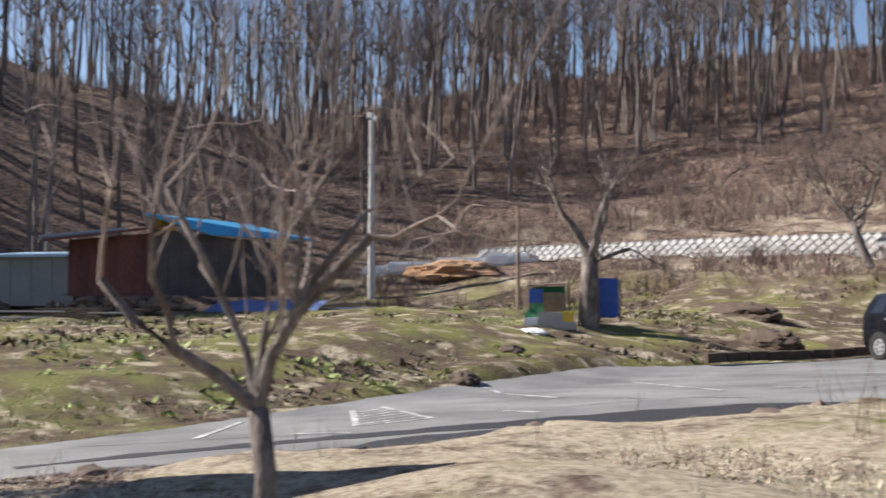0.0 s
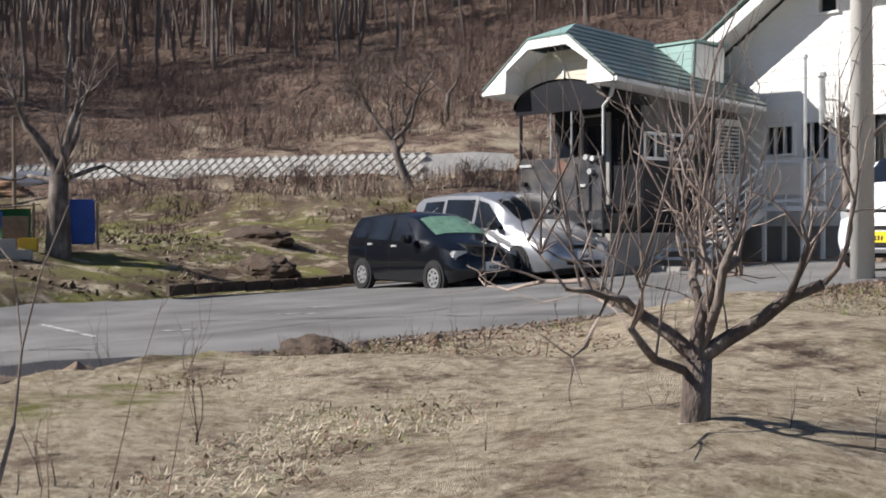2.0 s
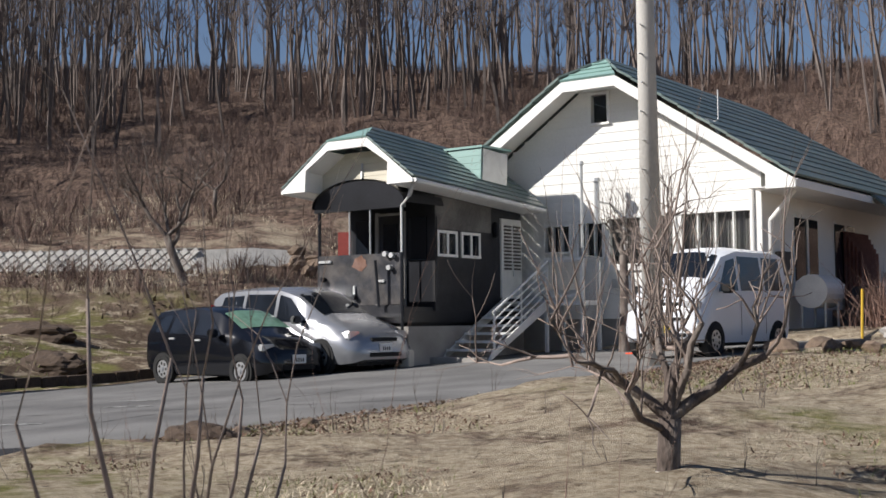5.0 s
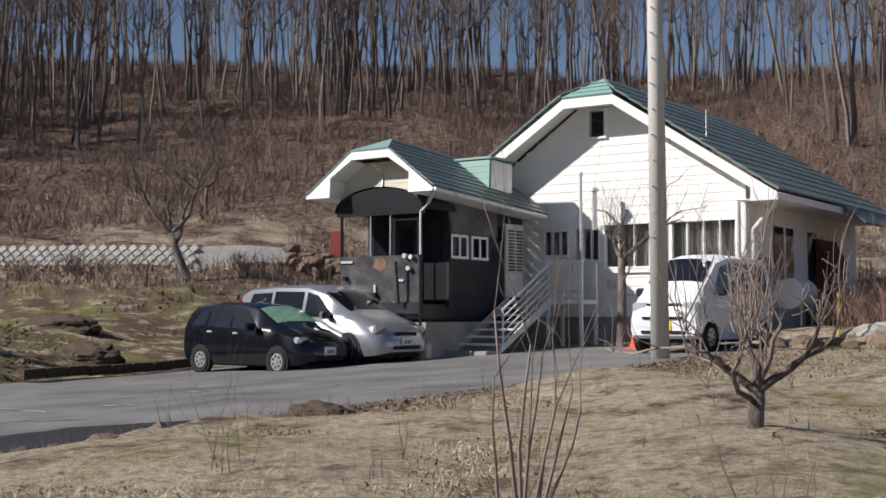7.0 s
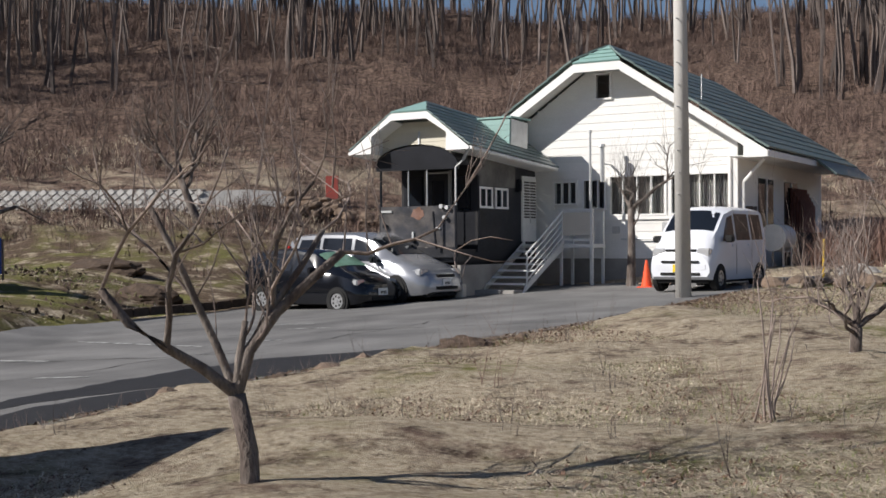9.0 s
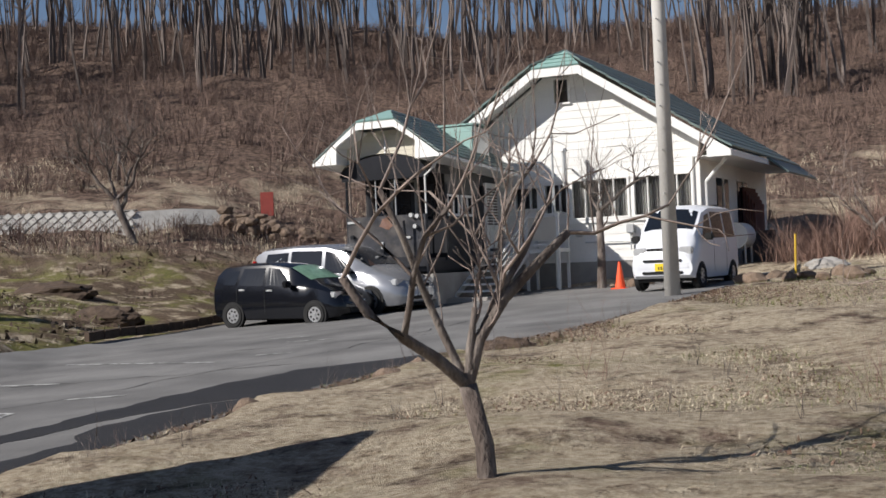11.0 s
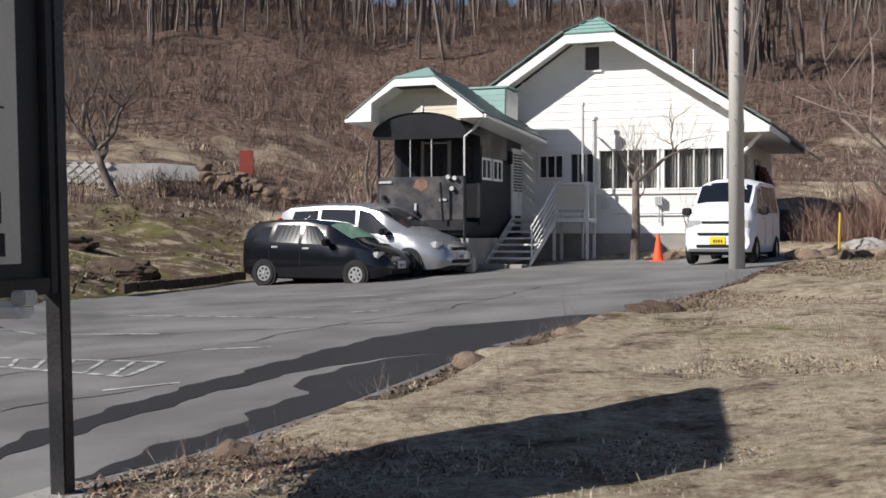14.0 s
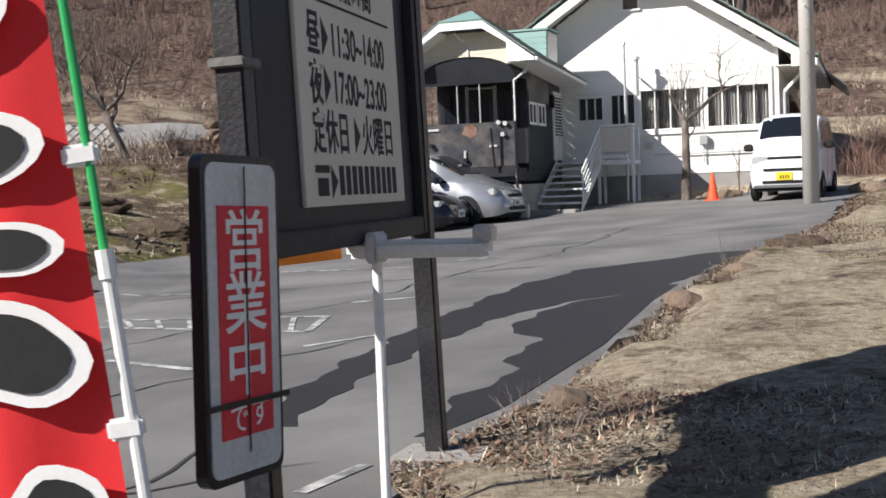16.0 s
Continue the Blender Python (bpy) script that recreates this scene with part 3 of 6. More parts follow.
for side in (-1, 1):
    f = bmesh.new()
    prism(f, [(HX + side * HALF, EAVE + 0.02), (HX + side * 0.67, KNEE + 0.03), (HX + side * 0.67, KNEE - 0.22), (HX + side * (HALF - 0.62), EAVE - 0.02 + 0.18), (HX + side * (HALF - 0.62), EAVE - 0.14), (HX + side * HALF, EAVE - 0.14)], HY - 0.03, HY + 0.03)
    part("barge_board", f, M_TRIM, house)
    part("soffit", slab(bmesh.new(), [(HX + side * HALF, HY + 0.03, EAVE - 0.10), (HX + side * HALF, BACK, EAVE - 0.10), (HX + side * 3.63, BACK, EAVE - 0.08), (HX + side * 3.63, HY + 0.03, EAVE - 0.08)], 0.02), M_TRIM, house)
    part("eave_board", a_box(HX + side * HALF - 0.02, HX + side * HALF + 0.02, HY + 0.03, BACK, EAVE - 0.13, EAVE + 0.03), M_TRIM, house)
    part("soffit", slab(bmesh.new(), [(HX + side * 3.9, HY + 0.031, EAVE + 0.28), (HX + side * 3.9, WY, EAVE + 0.28), (HX + side * 0.67, WY, KNEE - 0.09), (HX + side * 0.67, HY + 0.031, KNEE - 0.09)], 0.02), M_TRIM, house)
part("barge_board", a_box(HX - 0.67, HX + 0.67, HY - 0.03, HY + 0.03, KNEE - 0.2, KNEE + 0.035), M_TRIM, house)
part("soffit", a_box(HX - 0.67, HX + 0.67, HY + 0.031, WY + 0.05, KNEE - 0.12, KNEE - 0.09), M_TRIM, house)
part("downpipe", a_tube((9.35, WY - 0.06, 1.0), (9.35, WY - 0.06, 3.9), 0.045), M_TRIM, house)
part("downpipe", a_tube((10.2, WY + 0.1, 3.8), (9.65, WY + 0.1, 3.2), 0.05), M_TRIM, house)
part("downpipe", a_tube((9.65, WY + 0.1, 3.2), (9.65, WY + 0.1, 0.7), 0.05), M_TRIM, house)
part("meter_box", a_box(9.51, 9.72, WY + 0.7, WY + 1.1, 2.1, 2.6, bevel=0.01), M_SHEDGREY, house)
part("meter_box", a_box(9.51, 9.70, WY + 0.5, WY + 0.9, 1.35, 1.75, bevel=0.01), M_CONCRETE, house)
part("gas_pipe", a_tube((6.3, WY - 0.07, 1.75), (9.3, WY - 0.07, 1.75), 0.02), M_STEEL, house)
part("gas_pipe", a_tube((7.6, WY - 0.07, 2.2), (7.6, WY - 0.07, 1.5), 0.02), M_STEEL, house)
part("gas_meter", a_box(7.5, 7.72, WY - 0.16, WY - 0.02, 1.95, 2.2, bevel=0.02), M_STEEL, house)
part("fan_cover", a_box(6.05, 6.25, WY - 0.12, WY - 0.01, 1.9, 2.1, bevel=0.02), M_STEEL, house)
for x, y0, y1, z0, z1 in ((9.52, 9.6, 11.0, 2.0, 3.4), (9.52, 12.2, 13.6, 2.0, 3.4)):
    part("side_window", a_box(9.502, 9.53, y0, y1, z0, z1), M_GLASSCAR, house, "dark side window")
    part("window_frame", a_box(9.502, 9.56, y0 - 0.05, y1 + 0.05, z0 - 0.06, z0), M_TRIM, house)
    part("window_frame", a_box(9.502, 9.56, y0 - 0.05, y1 + 0.05, z1, z1 + 0.06), M_TRIM, house)
    part("window_frame", a_box(9.502, 9.56, (y0 + y1) / 2 - 0.03, (y0 + y1) / 2 + 0.03, z0, z1), M_TRIM, house)

# chimney pipes, aerial and roof spike in front of the wall
for name, x, y, z0, z1, r, label in (("flue_pipe", 5.70, 6.95, 0.55, 4.62, 0.035, "thin grey flue pipe in front of the white wall"), ("flue_pipe", 5.98, 7.12, 3.3, 4.24, 0.065, "short thick flue pipe fixed to the white wall")):
    e = thing(name, label, "pipe", at=(x, y, 0))
    part("pipe", a_tube((0, 0, z0), (0, 0, z1), r), M_STEEL, e)
    part("cap", a_tube((0, 0, z1), (0, 0, z1 + 0.08), r * 1.7, r * 1.2), M_STEEL, e)
    part("bracket", a_box(-0.02, 0.02, 0, WY - y, (z0 + z1) / 2, (z0 + z1) / 2 + 0.04), M_STEEL, e)
aer = thing("roof_spike", "thin metal rod standing on the green roof", "rod", at=(8.4, 8.2, 5.3))
part("rod", a_tube((0, 0, -0.1), (0, 0, 0.85), 0.015, n=6), M_STEEL, aer)
part("foot", a_box(-0.06, 0.06, -0.06, 0.06, -0.12, 0.05), M_STEEL, aer)
tank = thing("oil_tank", "white oil tank on legs beside the house", "tank", at=(10.1, 9.4, float(land(10.1, 9.4))))
tb = a_tube((0, -0.55, 0.95), (0, 0.55, 0.95), 0.36, n=20)
part("drum", tb, M_WPAINT, tank, smooth=False)
for sx in (-0.25, 0.25):
    for sy in (-0.4, 0.4):
        part("leg", a_tube((sx, sy, 0), (sx, sy, 0.75), 0.03), M_STEEL, tank)

# boards and crates stacked along the side of the house
stack = thing("board_stack", "reddish boards leaning against the house side", "boards", at=on(9.75, 13.6))
for k in range(5):
    part("board", a_box(-0.2 + 0.06 * k, -0.16 + 0.06 * k, -0.9 + 0.1 * k, 0.9, -0.05, 2.3 - 0.12 * k), M_MAROON, stack)
for k in range(4):
    cr = thing("crate", "dark crate stacked behind the van", "crate", at=on(10.2 + 0.15 * (k % 2), 11.0 + 0.7 * k))
    part("crate", a_box(-0.3, 0.3, -0.28, 0.28, -0.04, 0.5 + 0.25 * (k % 3), bevel=0.02), M_SHEDGREY, cr)


# ---------------------------------------------------------------- the railway carriage
CX = 2.69
cab = thing("railway_carriage", "old black railway carriage with an open end platform", "train carriage")
part("side_wall", a_box(3.78, 3.85, 4.0, 7.33, 1.42, 3.95), M_BLACKW, cab)
part("side_wall", a_box(1.53, 1.60, 4.0, 7.33, 1.42, 3.95), M_BLACKW, cab)
part("end_wall", a_box(1.60, 3.78, 4.0, 4.07, 1.42, 3.95), M_BLACK, cab)
part("sole_bar", a_box(1.55, 3.84, 2.96, 7.33, 1.18, 1.42), M_BLACK, cab)
part("deck", a_box(1.60, 3.80, 2.98, 4.0, 1.42, 1.50), M_BLACKW, cab)
apron = part("end_panel", a_box(1.55, 3.85, 2.90, 2.95, 1.55, 2.60), M_SCUFFED, cab, "scuffed black end panel")
rr = random.Random(4)
bmr = bmesh.new()
vs = [bmr.verts.new((2.72 + (0.14 + 0.13 * rr.random()) * math.cos(a * 0.45), 2.893, 2.42 + (0.10 + 0.09 * rr.random()) * math.sin(a * 0.45))) for a in range(14)]
bmr.faces.new(vs)
part("rust_patch", bmr, M_RUST, apron)
for x0, x1, z0, z1 in ((1.6, 1.95, 2.44, 2.5), (3.2, 3.4, 2.0, 2.06), (2.55, 2.62, 1.7, 1.95)):
    part("fitting", a_box(x0, x1, 2.86, 2.899, z0, z1, bevel=0.01), M_STEEL, apron)
for x, zz in ((1.75, 2.1), (3.55, 2.3), (3.62, 2.55), (3.45, 2.58), (2.6, 1.72)):
    part("coupling_knob", a_tube((x, 2.80, zz), (x, 2.899, zz), 0.055, n=10), M_STEEL if zz > 2.2 else M_BLACK, apron)
part("buffer_beam", a_box(1.5, 3.9, 2.85, 2.96, 1.28, 1.54, bevel=0.02), M_BLACKW, cab)
part("coupler", a_tube((2.69, 2.3, 1.36), (2.69, 2.86, 1.36), 0.09, n=10), M_BLACK, cab)
part("brake_hose", a_tube((3.35, 2.75, 1.5), (3.3, 2.7, 2.45), 0.03, n=8), M_BLACK, cab)
for x in (1.58, 2.42, 2.98, 3.82):
    part("platform_post", a_tube((x, 2.93, 2.58), (x, 2.93, 3.75), 0.035 if x in (1.58, 3.82) else 0.018, n=8), M_BLACK if x < 1.7 or x > 3.7 else M_STEEL, cab)
part("platform_post", a_tube((1.58, 2.93, 1.5), (1.58, 2.93, 2.6), 0.035), M_BLACK, cab)
arch_o = [(CX + 1.22 * math.sin(a), 3.62 + 0.52 * math.cos(a)) for a in np.linspace(-1.57, 1.57, 19)]
ab = bmesh.new()
prism(ab, arch_o + [(CX + 1.22, 3.52), (CX - 1.22, 3.52)], 2.88, 2.95)
part("end_arch", ab, M_BLACK, cab, "arched black roof end")
rb = bmesh.new()
ring = [(CX + 1.25 * math.sin(a), 3.62 + 0.55 * math.cos(a)) for a in np.linspace(-1.57, 1.57, 19)]
for y0 in (2.84,):
    a = [rb.verts.new((x, y0, zz)) for x, zz in ring]
    b = [rb.verts.new((x, 4.2, zz)) for x, zz in ring]
    for i in range(18):
        rb.faces.new((a[i], a[i + 1], b[i + 1], b[i]))
part("canopy", rb, M_BLACK, cab)
door = part("end_door", a_box(2.36, 3.02, 3.955, 3.998, 1.5, 3.5, bevel=0.02), M_BLACKW, cab)
part("door_window", a_box(2.50, 2.88, 3.94, 3.953, 2.55, 3.3), M_GLASSCAR, door)
part("door_arch", a_tube((2.36, 3.93, 3.5), (3.02, 3.93, 3.5), 0.03), M_CONCRETE, door)
for x in (2.33, 3.05):
    part("door_jamb", a_box(x - 0.04, x + 0.04, 3.93, 3.998, 1.5, 3.55), M_CONCRETE, door)
part("end_window", a_box(1.72, 2.2, 3.96, 3.998, 2.5, 3.4), M_GLASSCAR, cab)
part("end_window", a_box(3.15, 3.65, 3.96, 3.998, 2.5, 3.4), M_GLASSCAR, cab)
for y0 in (4.05, 4.92):
    w = part("side_window", a_box(3.852, 3.90, y0, y0 + 0.72, 2.56, 2.62), M_TRIM, cab, "small white-framed window")
    part("window_frame", a_box(3.852, 3.89, y0, y0 + 0.72, 3.06, 3.12), M_TRIM, w)
    for yy in (y0, y0 + 0.34, y0 + 0.66):
        part("window_frame", a_box(3.852, 3.89, yy, yy + 0.06, 2.62, 3.06), M_TRIM, w)
    part("pane", a_box(3.856, 3.866, y0 + 0.06, y0 + 0.66, 2.62, 3.06), M_GLASSCAR, w)
# thin grey sheet paints a reflection onto the upper black side
part("upper_reflection", a_box(3.851, 3.858, 4.0, 6.1, 3.15, 3.9), M_REFL_BRACKET, cab, "grey sheet painting the reflection on the upper side")
part("wall_lamp", a_box(3.86, 3.98, 6.15, 6.27, 3.05, 3.4, bevel=0.02), M_BLACK, cab)
d2 = part("side_door", a_box(3.852, 3.90, 6.45, 7.28, 1.70, 3.50), M_WPAINT, cab, "white louvred door")
for k in range(13):
    part("louvre", a_box(3.901, 3.93, 6.55, 6.82, 2.35 + k * 0.08, 2.39 + k * 0.08), M_SHEDGREY, d2)
    part("louvre", a_box(3.901, 3.93, 6.92, 7.2, 2.35 + k * 0.08, 2.39 + k * 0.08), M_SHEDGREY, d2)
part("door_handle", a_tube((3.93, 6.88, 2.2), (3.93, 6.88, 2.5), 0.015), M_STEEL, d2)
part("handrail", a_tube((3.88, 4.02, 1.7), (3.88, 4.02, 3.4), 0.015), M_BLACK, cab)
part("wheel_box", a_box(1.75, 3.65, 3.3, 7.2, 0.85, 1.18), M_BLACK, cab)

base = thing("carriage_plinth", "grey concrete plinth under the railway carriage", "plinth")
pb = bmesh.new()
prism(pb, [(1.7, 0.1), (3.92, 0.1), (3.92, 1.10), (1.7, 1.10)], 2.98, 7.3)
part("plinth", pb, M_CONCRETE, base)

# its pitched roof
canopy = thing("carriage_roof", "green clipped-gable roof over the railway carriage", "roof")
CE, CK, CP, CHALF = 4.02, 4.95, 5.35, 1.79
for side in (-1, 1):
    roof_side(canopy, side, CX, CHALF + 0.02, CE + 0.02, 0.53, CK, CP, 2.46, 7.33, 0.82, 0.22, 0.035, M_ROOF, 0)
    f = bmesh.new()
    prism(f, [(CX + side * CHALF, CE), (CX + side * 0.52, CK + 0.02), (CX + side * 0.52, CK - 0.17), (CX + side * 1.13, 4.40), (CX + side * 1.13, 3.95), (CX + side * CHALF, 3.95)], 2.47, 2.53)
    part("barge_board", f, M_TRIM, canopy)
    part("soffit", a_box(min(CX + side * 1.1, CX + side * CHALF), max(CX + side * 1.1, CX + side * CHALF), 2.53, 7.32, 3.97, 3.99), M_TRIM, canopy)
    part("gutter", a_tube((CX + side * 1.82, 2.5, 3.99), (CX + side * 1.82, 7.2, 3.99), 0.05), M_WPAINT, canopy)
    part("reveal", slab(bmesh.new(), [(CX + side * 1.13, 2.53, 4.40), (CX + side * 0.52, 2.53, CK - 0.17), (CX + side * 0.52, 3.02, CK - 0.17), (CX + side * 1.13, 3.02, 4.40)], 0.02), M_TRIM, canopy)
for side in (-1, 1):
    part("reveal", a_box(CX + side * 1.14 - 0.012, CX + side * 1.14 + 0.012, 2.53, 3.06, 3.96, 4.42), M_TRIM, canopy)
part("barge_board", a_box(CX - 0.52, CX + 0.52, 2.47, 2.53, CK - 0.17, CK + 0.025), M_TRIM, canopy)
hm = bmesh.new()
slab(hm, [(CX - 0.55, 2.44, CK + 0.05), (CX + 0.55, 2.44, CK + 0.05), (CX, 3.27, CP + 0.03)], 0.04)
part("hip_roof", hm, M_TEAL, canopy)
for k in range(6):
    z0 = 4.0 + k * 0.135
    z1 = min(z0 + 0.131, CK - 0.15)
    lo, hi = (1.15 if zq < 4.40 else 1.15 - (zq - 4.40) / (CK - 0.15 - 4.40) * 0.61 for zq in (z0, z1))
    b0 = bmesh.new()
    prism(b0, [(CX - lo, z0), (CX + lo, z0), (CX + hi, z1), (CX - hi, z1)], 3.0 + 0.004 * (k % 2), 3.05)
    part("siding_board", b0, M_CREAM, canopy)
part("hanger", a_box(CX - 0.02, CX + 0.02, 2.97, 2.999, 4.1, 4.55), M_STEEL, canopy)
dorm = thing("roof_dormer", "small teal dormer clad in lapped metal strips", "dormer")
for k in range(5):
    z0 = 4.42 + k * 0.155
    x0 = max(2.78, 3.95 - 0.25 - k * 0.24)
    part("cladding_strip", a_box(x0, 3.93, 5.50, 5.56 - 0.004 * k, z0, z0 + 0.15), M_TEAL, dorm)
part("dormer_roof", slab(bmesh.new(), [(2.72, 5.46, 5.26), (3.98, 5.46, 5.26), (3.98, 6.6, 5.34), (2.72, 6.6, 5.34)], 0.05), M_TEAL, dorm)
part("side_cheek", a_box(3.90, 3.945, 5.56, 6.5, 4.28, 5.2), M_STEEL, dorm)
part("core", a_box(2.85, 3.89, 5.57, 6.5, 4.6, 5.2), M_TEAL, dorm)

pipe = thing("downpipe", "pale downpipe from the carriage roof to the ground", "pipe")
for p, q, r, m in (((4.35, 2.62, 3.95), (4.15, 2.75, 3.72), 0.045, M_STEEL), ((4.15, 2.75, 3.72), (3.86, 2.86, 3.55), 0.022, M_WPAINT), ((3.86, 2.86, 3.55), (3.86, 2.86, 2.6), 0.022, M_WPAINT), ((3.86, 2.86, 2.6), (3.86, 2.86, 0.3), 0.035, M_BLACK)):
    part("pipe_length", a_tube(p, q, r), m, pipe)
blk = thing("concrete_block", "pale concrete block at the foot of the downpipe", "block", at=on(4.02, 2.8))
part("block", a_box(-0.12, 0.12, -0.1, 0.1, 0, 0.34, bevel=0.02), M_PANEL, blk)

# the roof over the carriage falls gently towards the house
FALL = Matrix.Translation((CX, 2.5, 4.02)) @ Matrix.Rotation(radians(-1.2), 4, "Z") @ Matrix.Rotation(radians(-3.8), 4, "X") @ Matrix.Translation((-CX, -2.5, -4.02))
for ob in (canopy, dorm):
    ob.matrix_world = FALL

# steps and landing
steps = thing("metal_stairs", "white steel stairs with open treads and a side rail", "stairs")
SX0, SX1 = 3.96, 5.06
for k in range(7):
    f = k / 6
    y, zz = 4.35 + 2.0 * f, 0.62 + 1.0 * f
    part("tread", a_box(SX0, SX1, y - 0.15, y + 0.15, zz - 0.05, zz, bevel=0.008), M_WPAINT, steps)
for x in (SX0 - 0.03, SX1 + 0.03):
    s = bmesh.new()
    slab(s, [(x - 0.02, 4.1, 0.35), (x - 0.02, 4.25, 0.55), (x - 0.02, 6.5, 1.72), (x - 0.02, 6.5, 1.48)], 0.04)
    part("stringer", s, M_WPAINT, steps)
for k in range(5):
    off = 0.18 + 0.17 * k
    part("rail", a_tube((SX1 + 0.03, 4.3, 0.5 + off), (SX1 + 0.03, 6.45, 1.62 + off), 0.018 if k < 4 else 0.028), M_WPAINT, steps)
for f in (0.02, 0.5, 1.0):
    y, zz = 4.3 + 2.15 * f, 0.5 + 1.12 * f
    part("baluster", a_tube((SX1 + 0.03, y, zz), (SX1 + 0.03, y, zz + 0.9), 0.022), M_WPAINT, steps)
land1 = thing("stair_landing", "white landing with board railing beside the carriage door", "landing")
part("deck", a_box(3.93, 6.0, 6.42, 7.25, 1.52, 1.62), M_WPAINT, land1)
for x in (5.05, 5.95):
    for y in (6.47, 7.2):
        part("post", a_box(x - 0.035, x + 0.035, y - 0.035, y + 0.035, 0.5, 2.5), M_WPAINT, land1)
part("top_rail", a_box(5.0, 6.0, 6.43, 6.5, 2.5, 2.56), M_WPAINT, land1)
part("railing_board", a_box(5.08, 5.92, 6.45, 6.48, 1.85, 2.46), M_PANEL, land1)
part("low_rail", a_box(5.0, 6.0, 6.43, 6.5, 1.70, 1.76), M_WPAINT, land1)
st0 = thing("stone_step", "flat concrete step at the foot of the stairs", "step", at=on(4.45, 4.0))
part("slab", a_box(-0.6, 0.6, -0.3, 0.25, -0.05, 0.10, bevel=0.02), M_CONCRETE, st0)


# ---------------------------------------------------------------- vehicles
def wheel(parent, x, y, r, side, arch):
    b = bmesh.new()
    prof = [(r * 0.66, 0.0), (r * 0.70, 0.02), (r * 0.95, 0.02), (r, 0.0), (r, -0.17), (r * 0.66, -0.17)]
    n = 28
    rings = []
    for i in range(n):
        a = i * math.tau / n
        rings.append([b.verts.new((x + pr * math.cos(a), y + side * po, r + pr * math.sin(a))) for pr, po in prof])
    for i in range(n):
        for k in range(len(prof)):
            k2 = (k + 1) % len(prof)
            b.faces.new((rings[i][k], rings[(i + 1) % n][k], rings[(i + 1) % n][k2], rings[i][k2]))
    t = part("wheel", b, M_TYRE, parent)
    rim = bmesh.new()
    tube(rim, (x, y - side * 0.02, r), (x, y + side * 0.002, r), r * 0.66, r * 0.62, n=24)
    rm = part("rim", rim, M_RIM, t)
    for k in range(7):
        a = k * math.tau / 7
        h = bmesh.new()
        tube(h, (x + r * 0.40 * math.cos(a), y, r + r * 0.40 * math.sin(a)), (x + r * 0.40 * math.cos(a), y + side * 0.006, r + r * 0.40 * math.sin(a)), r * 0.10, n=8)
        part("rim_hole", h, M_TYRE, rm)
    part("hub_cap", a_tube((x, y, r), (x, y + side * 0.02, r), r * 0.16, r * 0.12, n=12), M_RIM, rm)


